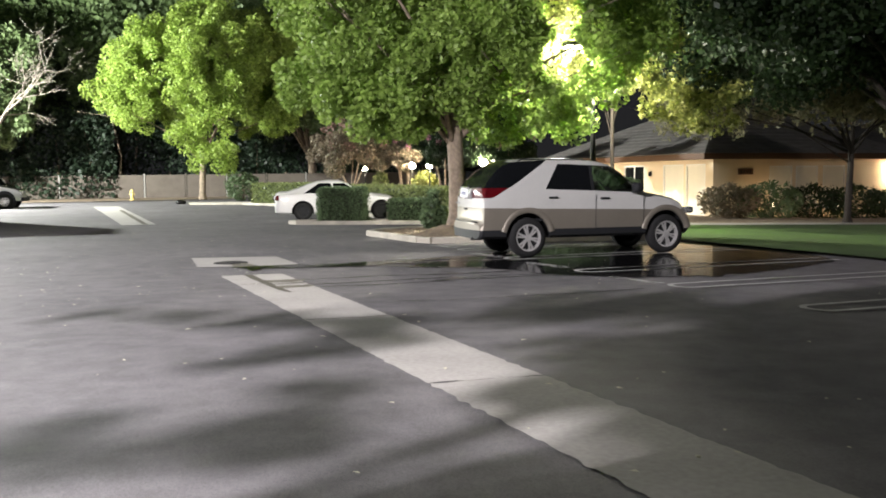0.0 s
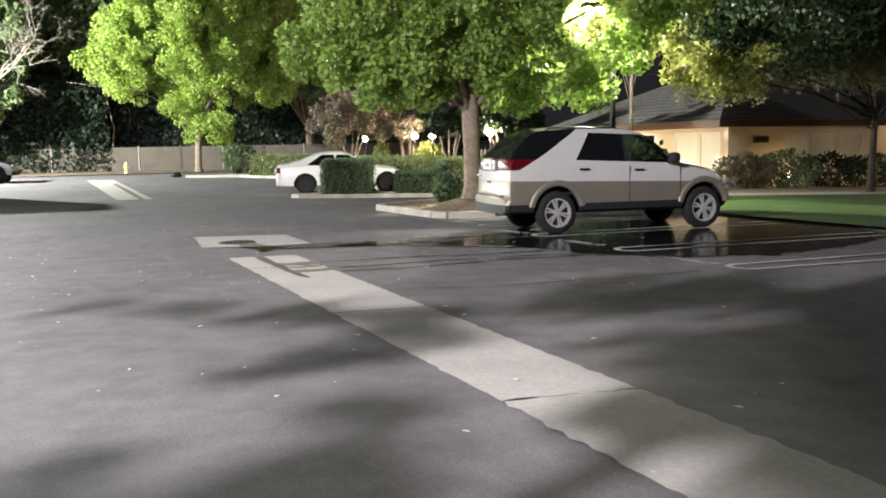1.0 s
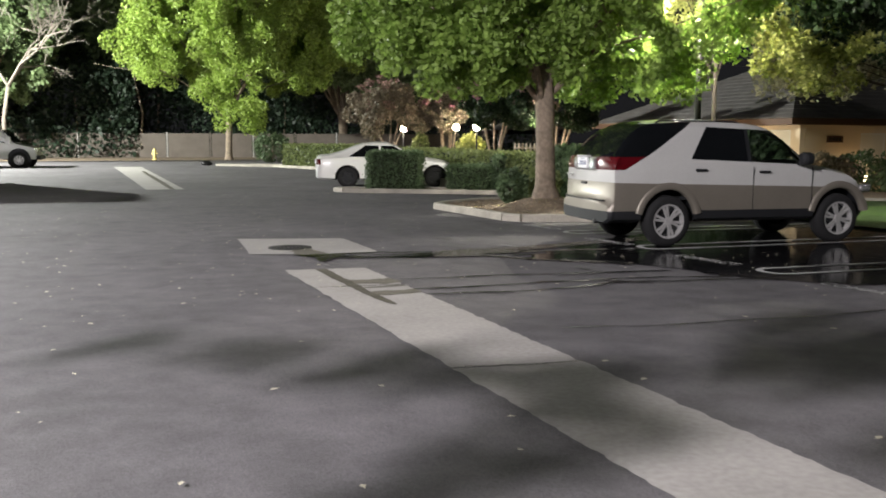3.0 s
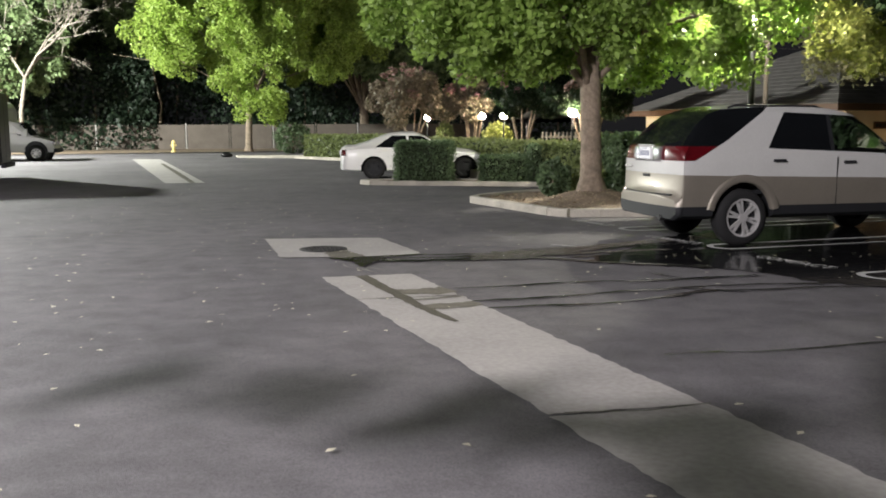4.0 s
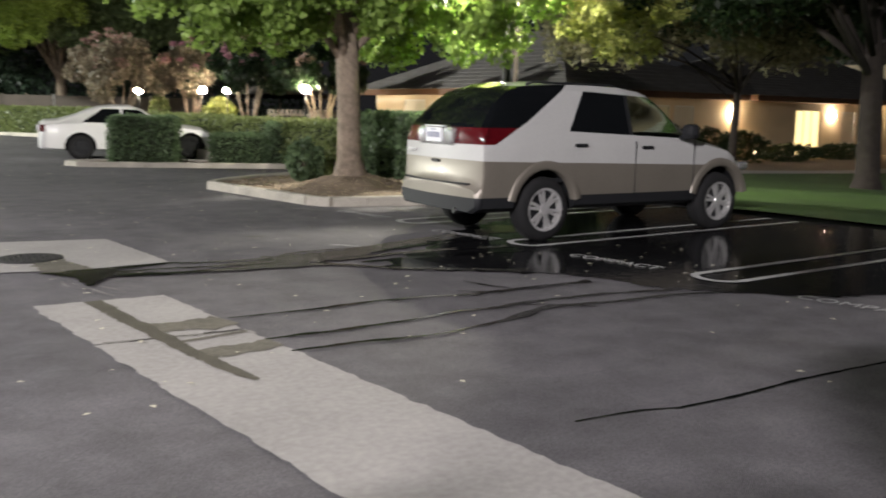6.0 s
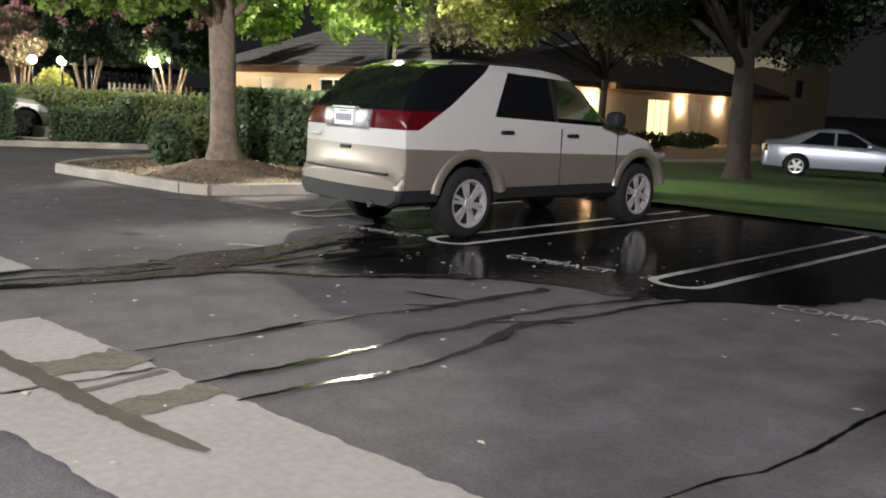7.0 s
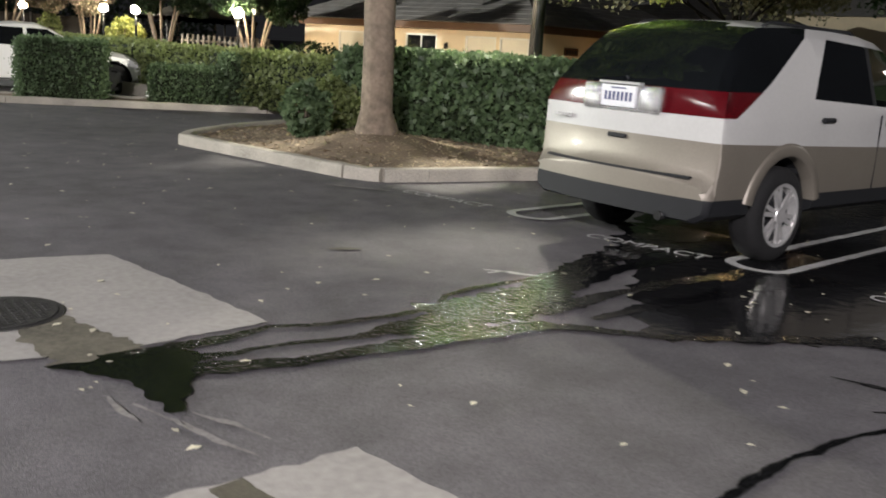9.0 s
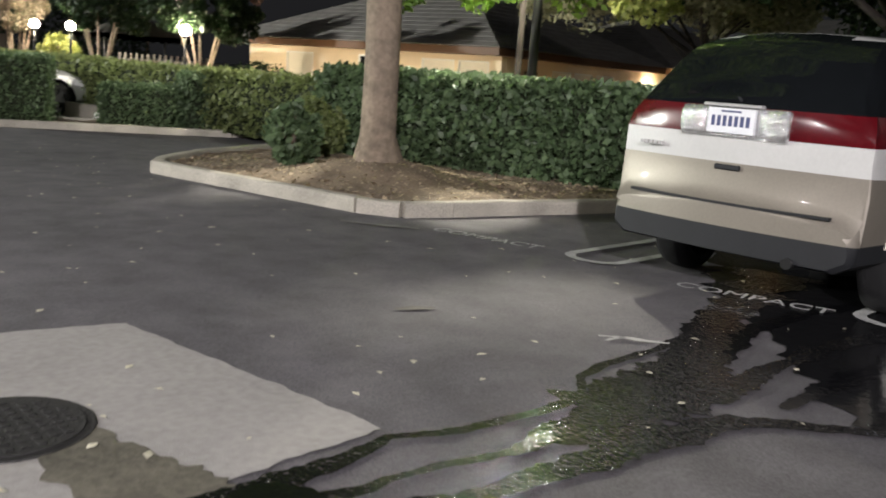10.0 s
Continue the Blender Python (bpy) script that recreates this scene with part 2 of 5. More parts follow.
WHITE_TRIM = material("white_trim", (0.75, 0.74, 0.7), 0.5, vary=0.06, scale=3, fine=50)
BLIND = material("window_blind", (0.72, 0.68, 0.58), 0.6, vary=0.06, scale=2, fine=30)
BLACK_METAL = material("black_metal", (0.02, 0.02, 0.02), 0.45, metal=0.5, vary=0.2, scale=5, fine=60)
FENCE = material("fence_block", (0.13, 0.11, 0.093), 0.9, vary=0.25, scale=1.2, fine=30, bump=0.3)
FENCE_WOOD = material("grey_wood", (0.3, 0.27, 0.22), 0.8, vary=0.3, scale=4, fine=40)
SILT = material("dried_silt", (0.2, 0.19, 0.185), 0.9, vary=0.4, scale=7, fine=45)
YELLOW = material("yellow_paint", (0.68, 0.55, 0.22), 0.5, vary=0.12, scale=6, fine=50)
PALEBARK = material("pale_bark", (0.2, 0.175, 0.145), 0.9, vary=0.3, scale=5, fine=30, bump=0.5)
CLEAR = material("clear_lens", (0.62, 0.62, 0.61), 0.16, metal=0.75, vary=0.35, scale=25, fine=90, coat=1.0, bump=0.7, bump_scale=45)
PLATE = material("plate", (0.72, 0.73, 0.75), 0.45, vary=0.05, scale=8, fine=60)
PLATE_INK = material("plate_ink", (0.06, 0.07, 0.16), 0.5, vary=0.1, scale=8, fine=60)
CANVAS = material("awning_canvas", (0.1, 0.095, 0.09), 0.9, vary=0.25, scale=2, fine=40)
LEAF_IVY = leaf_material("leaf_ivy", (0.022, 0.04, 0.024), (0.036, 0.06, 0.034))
LEAF_DROOP = leaf_material("leaf_droop", (0.19, 0.2, 0.11), (0.27, 0.26, 0.16))
WARM = lit("lit_window", (1.0, 0.75, 0.35), 1.6)
SIGN = material("sign_brown", (0.1, 0.05, 0.025), 0.6, vary=0.15, scale=5, fine=40)
LEAF_LAMP = leaf_material("leaf_yellow", (0.27, 0.3, 0.08), (0.38, 0.4, 0.13))
LEAF_PALE = leaf_material("leaf_pale", (0.12, 0.18, 0.07), (0.18, 0.24, 0.11))
DUSTY = leaf_material("dusty_blossom", (0.28, 0.17, 0.14), (0.36, 0.24, 0.2))
GLOW = lit("added_light_glow", (1.0, 0.8, 0.52), 12)
LENS = lit("lamp_lens", (1.0, 0.96, 0.86), 60)


# ---- ground ----
def sheet(name, xs, ys, material_, lift=0.0):
    bm = bmesh.new()
    g = [[bm.verts.new((x, y, height(x, y) + lift)) for y in ys] for x in xs]
    for i in range(len(xs) - 1):
        for j in range(len(ys) - 1):
            bm.faces.new((g[i][j], g[i + 1][j], g[i + 1][j + 1], g[i][j + 1]))
    return part(name, bm, material_)


def steps(a, b, s):
    return [a + s * i for i in range(int(round((b - a) / s)) + 1)]


FAR = [-900, -400, -200, -100]
ground = sheet("ground", FAR + steps(-60, 60, 2) + [100, 200, 400, 900], FAR + steps(-60, 100, 2) + [200, 400, 900], ASPHALT)
tagged(ground, "dark grey worn asphalt of a car park lane", "asphalt", kind="structure")


def drape(bm, pts, lift, cut=1.5):
    """A flat outline laid over the ground, cut into cells that follow it."""
    bm.faces.new([bm.verts.new((x, y, 0)) for x, y in pts])
    xs, ys = [p[0] for p in pts], [p[1] for p in pts]
    for no, lo, hi in (((1, 0, 0), min(xs), max(xs)), ((0, 1, 0), min(ys), max(ys))):
        for c in np.arange(lo + cut, hi, cut):
            bmesh.ops.bisect_plane(bm, geom=bm.verts[:] + bm.edges[:] + bm.faces[:], plane_co=Vector(no) * float(c), plane_no=no)
    for v in bm.verts:
        v.co.z = height(v.co.x, v.co.y) + lift
    bm.normal_update()
    for f in bm.faces:
        if f.normal.z < 0:
            f.normal_flip()


def patch(name, pts, material_, lift, label, category, kind="structure", cut=1.5):
    bm = bmesh.new()
    drape(bm, pts, lift, cut)
    return tagged(part(name, bm, material_), label, category, kind=kind)


def ragged(pts, step=0.12, amount=0.03, seed=0):
    """An outline with its straight sides broken up."""
    out = []
    for (x0, y0), (x1, y1) in zip(pts, pts[1:] + pts[:1]):
        d = math.hypot(x1 - x0, y1 - y0)
        n = max(int(d / step), 1)
        for i in range(n):
            t = i / n
            k = amount * noise.noise((x0 + (x1 - x0) * t) * Vector((9.1, 0, 0)) + Vector((seed, (y0 + (y1 - y0) * t) * 9.1, 0)))
            out.append((x0 + (x1 - x0) * t - (y1 - y0) / d * k * 2, y0 + (y1 - y0) * t + (x1 - x0) / d * k * 2))
    return out


patch("lawn", [lot(5.0, -30), lot(60, -30), lot(60, 8.4), lot(6.2, 8.4), lot(5.0, 4)], LAWN, 0.05, "short green mown lawn lit in a band", "lawn", cut=3)
patch("pavement", [lot(6.2, 8.45), lot(60, 8.45), lot(60, 9.9), lot(6.2, 9.9)], CONCRETE, 0.06, "pale concrete footpath along the lawn", "footpath", cut=3)
patch("soil_bed", [lot(4.3, 9.95), lot(60, 9.95), lot(60, 44), lot(4.3, 44)], SOIL, 0.04, "bare brown garden soil round the house", "soil", cut=3)
patch("soil_bed", [lot(-60, 46), lot(4.2, 46), lot(4.2, 80), lot(-60, 80)], SOIL, 0.05, "bare soil and litter along the boundary fence", "soil", cut=4)

# the drainage strip in the lane, cast in lengths, each two slabs with a grimy channel between
def strip(y0, y1):
    """A length of the strip, whose edges run a little askew to one another."""
    return [(-5.821 - 0.1601 * y0, y0 + 0.01), (-4.833 - 0.1506 * y0, y0), (-4.833 - 0.1506 * y1, y1), (-5.821 - 0.1601 * y1, y1)]


for k, (y0, y1) in enumerate([(-2.57, -1.22), (-6.18, -2.59), (-9.5, -6.2), (-13.2, -9.52), (-18, -13.22), (17.5, 21.5), (21.52, 26), (26.02, 31), (31.02, 36)]):
    patch("gutter_slab", ragged(strip(y0, y1), 0.05, 0.016, k), CONCRETE, 0.008, "pale worn concrete drainage strip slab", "gutter")
patch("manhole_slab", ragged([(-5.98, 0.42), (-5.4, 0.3), (-5.0, 0.25), (-4.22, 0.32), (-4.48, 2.13), (-6.1, 2.42)], 0.05, 0.014, 9), CONCRETE, 0.009, "pale stained concrete slab round a manhole", "slab")


def lie(x, y):
    """A mark's place on the lane, from the plan of the wet marks."""
    return 1.056 * x + 0.187, 0.0735 * x + 1.082 * y + 0.262


def ribbon(name, pts, widths, material_, lift, label, category, seed=0, rough=0.5, parent=None):
    """A strip along points, its edges broken by noise."""
    bm = bmesh.new()
    dense = []
    for i in range(len(pts) - 1):
        d = math.hypot(pts[i + 1][0] - pts[i][0], pts[i + 1][1] - pts[i][1])
        n = max(int(d / 0.03), 1)
        for k in range(n):
            t = k / n
            dense.append([pts[i][0] + (pts[i + 1][0] - pts[i][0]) * t, pts[i][1] + (pts[i + 1][1] - pts[i][1]) * t, widths[i] + (widths[i + 1] - widths[i]) * t])
    dense.append([*pts[-1], widths[-1]])
    rows = []
    for i, (x, y, w) in enumerate(dense):
        x0, y0, _ = dense[max(i - 1, 0)]
        x1, y1, _ = dense[min(i + 1, len(dense) - 1)]
        d = math.hypot(x1 - x0, y1 - y0) or 1
        nx, ny = -(y1 - y0) / d, (x1 - x0) / d
        row = []
        for s in (-1, 1):
            k = s * w / 2 * (1 + rough * (noise.noise(Vector((x * 6, y * 6, seed + s * 3))) + 0.8 * noise.noise(Vector((x * 19, y * 19, seed + s * 7))))) + w * 0.5 * rough * noise.noise(Vector((x * 2.5, y * 2.5, seed + 20)))
            row.append(bm.verts.new((x + nx * k, y + ny * k, height(x, y) + lift)))
        rows.append(row)
    for a, b in zip(rows, rows[1:]):
        bm.faces.new((a[0], b[0], b[1], a[1]))
    bm.normal_update()
    for f in bm.faces:
        if f.normal.z < 0:
            f.normal_flip()
    ob = part(name, bm, material_, parent)
    return tagged(ob, label, category, kind="structure")


# grime in the strip's channel and across its slabs
GRIME_LABEL = "dark damp grime in the concrete strip's channel"
ribbon("grime", [(-5.19, -1.24), (-5.1, -1.87), (-4.98, -2.65), (-4.85, -3.4), (-4.75, -3.74)], [0.13, 0.13, 0.12, 0.1, 0.05], GRIME, 0.013, GRIME_LABEL, "grime", 1, 0.35)
ribbon("grime", [lot(-5.15, 18.5), lot(-5.12, 24), lot(-5.1, 32)], [0.16, 0.2, 0.14], GRIME, 0.013, GRIME_LABEL, "grime", 6, 0.25)
ribbon("grime", [(-5.0, -2.36), (-4.8, -2.3), (-4.6, -2.29), (-4.49, -2.25)], [0.28, 0.26, 0.36, 0.4], STAIN, 0.0128, GRIME_LABEL, "grime", 2, 0.4)
ribbon("grime", [(-4.96, -2.74), (-4.7, -2.71), (-4.45, -2.66)], [0.05, 0.04, 0.04], STAIN, 0.0126, GRIME_LABEL, "grime", 3, 0.4)
ribbon("grime", [(-4.88, -3.12), (-4.66, -3.08), (-4.38, -3.02)], [0.24, 0.22, 0.2], STAIN, 0.0124, GRIME_LABEL, "grime", 4, 0.4)
ribbon("grime", [(-5.36, -2.56), (-4.9, -2.6), (-4.46, -2.64)], [0.014, 0.012, 0.016], GRIME, 0.0138, "thin dark crack across the concrete strip", "crack", 8, 0.7)
ribbon("grime", [(-4.74, -6.17), (-4.3, -6.24), (-3.88, -6.2)], [0.016, 0.012, 0.016], GRIME, 0.0138, "thin dark crack across the concrete strip", "crack", 9, 0.7)
ribbon("grime", [(-5.36, 1.3), (-5.25, 0.85), (-5.2, 0.6), (-5.16, 0.3), (-5.14, 0.1)], [0.2, 0.26, 0.32, 0.4, 0.5], STAIN, 0.0135, "brown damp silt below the manhole cover", "grime", 5, 0.45)

# wet streams that run from the parked car over the lane to the manhole
STREAM = "thin film of running water on dark asphalt"
patch("water_stream", ragged([lie(*p) for p in [(-5.3, 0.24), (-5.0, 0.26), (-4.72, 0.2), (-4.66, 0.04), (-4.78, -0.1), (-4.86, -0.26), (-4.93, -0.4), (-5.02, -0.45), (-5.06, -0.3), (-5.03, -0.1), (-5.14, 0.06)]], 0.025, 0.03, 4), WET, 0.0152, STREAM, "water", cut=0.5)
ribbon("water_stream", [lie(*p) for p in [(-5.07, 0.2), (-4.49, 0.2), (-4.22, 0.26), (-3.95, 0.14), (-3.58, 0.09), (-3.26, 0.1)]], [0.2, 0.09, 0.05, 0.06, 0.06, 0.1], RIPPLE, 0.0148, STREAM, "water", 2, 0.5)
ribbon("water_stream", [lie(*p) for p in [(-5.0, -0.02), (-4.6, -0.15), (-4.35, -0.22), (-4.06, -0.26), (-3.74, -0.31), (-3.42, -0.34), (-2.93, -0.46), (-2.5, -0.9), (-2.0, -1.25), (-1.4, -1.6)]], [0.2, 0.14, 0.1, 0.12, 0.16, 0.2, 0.12, 0.08, 0.1, 0.2], RIPPLE, 0.0144, STREAM, "water", 3, 0.5)
ribbon("water_stream", [lie(*p) for p in [(-5.0, 0.04), (-4.45, 0.02), (-4.19, -0.02), (-3.92, -0.1), (-3.6, -0.08), (-3.3, -0.05)]], [0.16, 0.05, 0.05, 0.07, 0.16, 0.25], RIPPLE, 0.014, STREAM, "water", 4, 0.5)
ribbon("water_stream", [lie(*p) for p in [(-3.75, -0.1), (-3.4, -0.1), (-3.1, -0.05), (-2.75, -0.05), (-2.35, 0.08), (-1.9, 0.22), (-1.1, 0.45), (-0.6, 0.55), (0.3, 0.7)]], [0.12, 0.5, 0.55, 0.42, 0.38, 0.3, 0.3, 0.4, 0.6], RIPPLE, 0.0136, STREAM, "water", 5, 0.55)
ribbon("water_stream", [lie(*p) for p in [(-3.2, -0.17), (-2.7, -0.24), (-2.09, -0.24), (-1.56, -0.25), (-0.61, -0.37), (0.3, -0.45)]], [0.2, 0.2, 0.1, 0.12, 0.2, 0.4], RIPPLE, 0.0132, STREAM, "water", 6, 0.6)
ribbon("water_stream", [lie(*p) for p in [(-2.3, 0.0), (-1.73, 0.15), (-0.83, 0.14), (-0.33, 0.02), (0.4, -0.1)]], [0.2, 0.14, 0.12, 0.14, 0.3], WET, 0.0128, STREAM, "water", 7, 0.6)
ribbon("water_stream", [lie(*p) for p in [(-2.6, -0.5), (-1.92, -0.54), (-1.5, -0.56), (-1.0, -0.62), (-0.3, -0.7)]], [0.06, 0.14, 0.12, 0.2, 0.5], WET, 0.0124, STREAM, "water", 8, 0.6)
ribbon("water_stream", [lie(*p) for p in [(-3.3, 0.05), (-3.05, 0.24), (-2.8, 0.29), (-2.38, 0.27), (-1.91, 0.3)]], [0.03, 0.05, 0.07, 0.05, 0.1], RIPPLE, 0.012, STREAM, "water", 9, 0.5)
PUDDLE = [(-0.75, 1.0), (-1.25, 0.3), (-2.1, -0.4), (-2.5, -0.86), (-2.2, -1.16), (-1.48, -1.53), (-0.99, -2.01), (-0.82, -2.5), (-0.79, -2.81), (-0.35, -3.2), (0.2, -3.65), (1.5, -4.0), (2.9, -3.6), (4.6, -2.7), (5.3, -1.0), (5.0, 1.8), (4.0, 2.8), (1.8, 2.7), (0.6, 1.8)]
patch("puddle", ragged(PUDDLE, 0.1, 0.09, 3), WATER, 0.0108, "wide shallow puddle under and beside the parked car", "puddle")
# wet cracks
CRACK = "dark wet crack in the asphalt"
ribbon("asphalt_crack", [(-4.45, -2.23), (-4.15, -2.23), (-3.82, -2.23), (-3.5, -2.19), (-3.14, -2.19), (-2.76, -2.2), (-2.39, -2.28), (-1.9, -2.27), (-1.14, -2.24)], [0.016, 0.03, 0.034, 0.055, 0.05, 0.03, 0.06, 0.07, 0.09], WET, 0.0116, CRACK, "crack", 11, 0.8)
ribbon("asphalt_crack", [(-4.42, -2.92), (-4.15, -2.9), (-3.87, -2.91), (-3.59, -2.88), (-3.24, -2.85), (-2.87, -2.77), (-2.46, -2.78), (-1.97, -2.71), (-1.37, -2.75), (-0.68, -2.88)], [0.02, 0.05, 0.06, 0.05, 0.035, 0.05, 0.055, 0.05, 0.05, 0.06], WET, 0.0118, CRACK, "crack", 12, 0.8)
ribbon("asphalt_crack", [(-4.37, -3.26), (-4.21, -3.25), (-3.87, -3.25), (-3.53, -3.3), (-3.27, -3.3), (-2.85, -3.21), (-2.44, -3.06), (-2.09, -2.94), (-1.73, -3.01), (-0.95, -3.04), (-0.22, -3.14)], [0.016, 0.04, 0.06, 0.05, 0.03, 0.05, 0.08, 0.07, 0.06, 0.05, 0.06], WET, 0.0122, CRACK, "crack", 13, 0.8)
ribbon("asphalt_crack", [(-3.62, -5.1), (-3.2, -5.13), (-3.0, -5.19), (-2.6, -5.2), (-2.1, -5.15), (-1.2, -5.16), (-0.2, -5.0)], [0.012, 0.018, 0.02, 0.024, 0.028, 0.024, 0.02], WET, 0.0114, CRACK, "crack", 14, 0.8)
ribbon("asphalt_crack", [(-2.18, -1.74), (-2.11, -1.95), (-1.98, -2.22)], [0.012, 0.03, 0.02], WET, 0.0112, CRACK, "crack", 15, 0.9)
ribbon("asphalt_crack", [(-2.46, -2.1), (-2.3, -2.22), (-2.15, -2.34)], [0.012, 0.045, 0.02], WET, 0.0126, CRACK, "crack", 16, 0.9)
ribbon("asphalt_crack", [(-2.4, -2.72), (-2.05, -2.9), (-1.8, -3.1)], [0.012, 0.04, 0.02], WET, 0.0126, CRACK, "crack", 17, 0.9)

# dried silt beyond the pool, and worn scraps of old paint
for k, (p, q) in enumerate([((-5.22, -0.42), (-5.1, -0.85)), ((-5.12, -0.68), (-5.0, -1.1)), ((-5.05, -0.62), (-4.9, -1.0)), ((-5.28, -0.3), (-5.26, -0.6))]):
    m = ((p[0] + q[0]) / 2 + 0.02 * (-1) ** k, (p[1] + q[1]) / 2)
    ribbon("dried_silt", [p, m, q], [0.012, 0.03, 0.01], SILT, 0.0108, "pale dried silt streak on the asphalt", "silt", 60 + k, 1.2)
for k, (p, q, w) in enumerate([((-1.5, 4.36), (-1.07, 3.76), 0.08), ((-2.38, 0.71), (-2.14, 0.4), 0.05), ((-2.42, 0.62), (-2.25, 0.6), 0.03)]):
    ribbon("paint_scrap", [p, ((p[0] + q[0]) / 2, (p[1] + q[1]) / 2), q], [w * 0.5, w, w * 0.4], SILT if k == 0 else PAINT, 0.0162, "worn scrap of white paint on the asphalt", "road marking", 70 + k, 0.9)
ribbon("asphalt_stain", [(-3.04, 1.7), (-2.92, 1.66), (-2.81, 1.6)], [0.03, 0.09, 0.03], GRIME, 0.011, "small dark oil stain on the asphalt", "stain", 75, 0.6)

# painted stall marks
def stall_loop(tip, length, gap, k):
    """Two parallel lines joined by a bend, a little askew to the parked car."""
    x, y = tip
    path = [(length, gap / 2)] + [(0.2 - 0.2 * math.sin(a), gap / 2 * math.cos(a)) for a in np.linspace(0, math.pi, 11)] + [(length, -gap / 2)]
    path = [(x + u - 0.07 * v, y + 0.07 * u + v) for u, v in path]
    return ribbon("stall_line", path, [0.085] * len(path), PAINT, 0.0168, "worn white looped stall line painted on asphalt", "road marking", 50 + k, 0.16)


for k, (x, y) in enumerate([(-0.7, 2.17), (-0.46, -0.11), (-0.14, -2.66), (0.26, -4.94), (0.6, -7.3)]):
    stall_loop((x, y), 4.9 - x * 0.2, 0.46, k)


def words(text, m, tall, long, material_, label, name="stall_text", lift=0.0):
    c = bpy.data.curves.new("letters", "FONT")
    c.body, c.size, c.extrude = text, 1.0, 0.0005
    o = new("letters", c)
    me = bpy.data.meshes.new_from_object(o.evaluated_get(bpy.context.evaluated_depsgraph_get()))
    bpy.data.objects.remove(o)
    co = np.empty(len(me.vertices) * 3, np.float32)
    me.vertices.foreach_get("co", co)
    co = co.reshape(-1, 3)
    co[:, :2] -= co[:, :2].min(0)
    co[:, :2] *= np.array([long, tall], np.float32) / co[:, :2].max(0)
    me.vertices.foreach_set("co", co.ravel())
    me.materials.clear()
    me.materials.append(material_)
    ob = new(name, me)
    ob.matrix_world = m
    return tagged(ob, label, "lettering", kind="structure")


for x, y in [(-0.8, 1.26), (-0.45, -1.04), (-1.0, 3.68), (-0.1, -3.6)]:
    words("COMPACT", pose(x, y, 0.0185, 0, 0, -75.5), 0.17, 1.07, PAINT, "white painted word COMPACT on the asphalt")

# the manhole's cover
cover = thing("manhole_cover", pose(-5.39, 1.05, 0), "dark round iron manhole cover set in concrete", "manhole")
bm = bmesh.new()
cyl(bm, (0, 0, 0.008), (0, 0, 1), 0.31, 0.016, 40)
part("frame_ring", bm, IRON, cover)
bm = bmesh.new()
cyl(bm, (0, 0, 0.012), (0, 0, 1), 0.275, 0.018, 40)
for i in range(-4, 5):
    for j in range(-4, 5):
        if math.hypot(i, j) < 4.3:
            box(bm, i * 0.055 - 0.014, i * 0.055 + 0.014, j * 0.055 - 0.014, j * 0.055 + 0.014, 0.02, 0.025)
part("lid", bm, IRON, cover)


# fallen leaves
def litter(n, size, seed):
    r = np.random.default_rng(seed)
    bm = bmesh.new()
    for _ in range(n):
        a, b = r.uniform(-11, 1.5), r.uniform(-13, 16)
        if b < -3 and r.uniform() > 0.4:
            b = r.uniform(-3, 16)
        x, y = lot(a, b)
        s, q = size * r.uniform(0.5, 1.3), r.uniform(0, 6.28)
        pts = [(-0.6, 0, 0), (-0.1, 0.34, 0.1), (0.6, 0.05, 0.04), (-0.05, -0.34, 0.09)]
        vs = [bm.verts.new((x + s * (u * math.cos(q) - v * math.sin(q)), y + s * (u * math.sin(q) + v * math.cos(q)), height(x, y) + 0.018 + s * w)) for u, v, w in pts]
        bm.faces.new((vs[0], vs[1], vs[3]))
        bm.faces.new((vs[1], vs[2], vs[3]))
    return bm


tagged(part("leaf_litter", litter(760, 0.046, 5), LITTER), "pale dry fallen leaves scattered on the asphalt", "leaves", kind="stuff")


# ---- planted islands ----
def kerb_run(island, pts, closed, tall=0.14, wide=0.15, length=1.8):
    """Kerb stones end to end along a rounded line."""
    dense, acc = [], 0
    n = len(pts)
    segs = [(pts[i], pts[(i + 1) % n]) for i in range(n if closed else n - 1)]
    for (x0, y0), (x1, y1) in segs:
        d = math.hypot(x1 - x0, y1 - y0)
        m = max(round(d / length), 1)
        for k in range(m):
            a, b = k / m, (k + 1) / m
            bm = bmesh.new()
            l = d / m
            box(bm, 0.0004, l - 0.0004, -wide / 2, wide / 2, -0.1, tall)
            bmesh.ops.bevel(bm, geom=[e for e in bm.edges if abs(e.verts[0].co.x - e.verts[1].co.x) > 0.1 and e.verts[0].co.z > 0], offset=0.035, segments=3, affect="EDGES", profile=0.5)
            for q in np.arange(0.25, l, 0.25):
                bmesh.ops.bisect_plane(bm, geom=bm.verts[:] + bm.edges[:] + bm.faces[:], plane_co=(float(q), 0, 0), plane_no=(1, 0, 0))
            for v in bm.verts:
                if 0.01 < v.co.x < l - 0.01:
                    v.co.y += 0.012 * noise.noise(Vector((x0 + v.co.x * 2, y0 + v.co.z, k)))
                    v.co.z += 0.014 * noise.noise(Vector((x0 + v.co.x * 1.5, y0 + 7, k))) if v.co.z > 0 else 0
            ob = part("kerb_stone", bm, KERB, island)
            ob.matrix_local = pose(x0 + (x1 - x0) * a, y0 + (y1 - y0) * a, 0, 0, 0, math.degrees(math.atan2(y1 - y0, x1 - x0)))


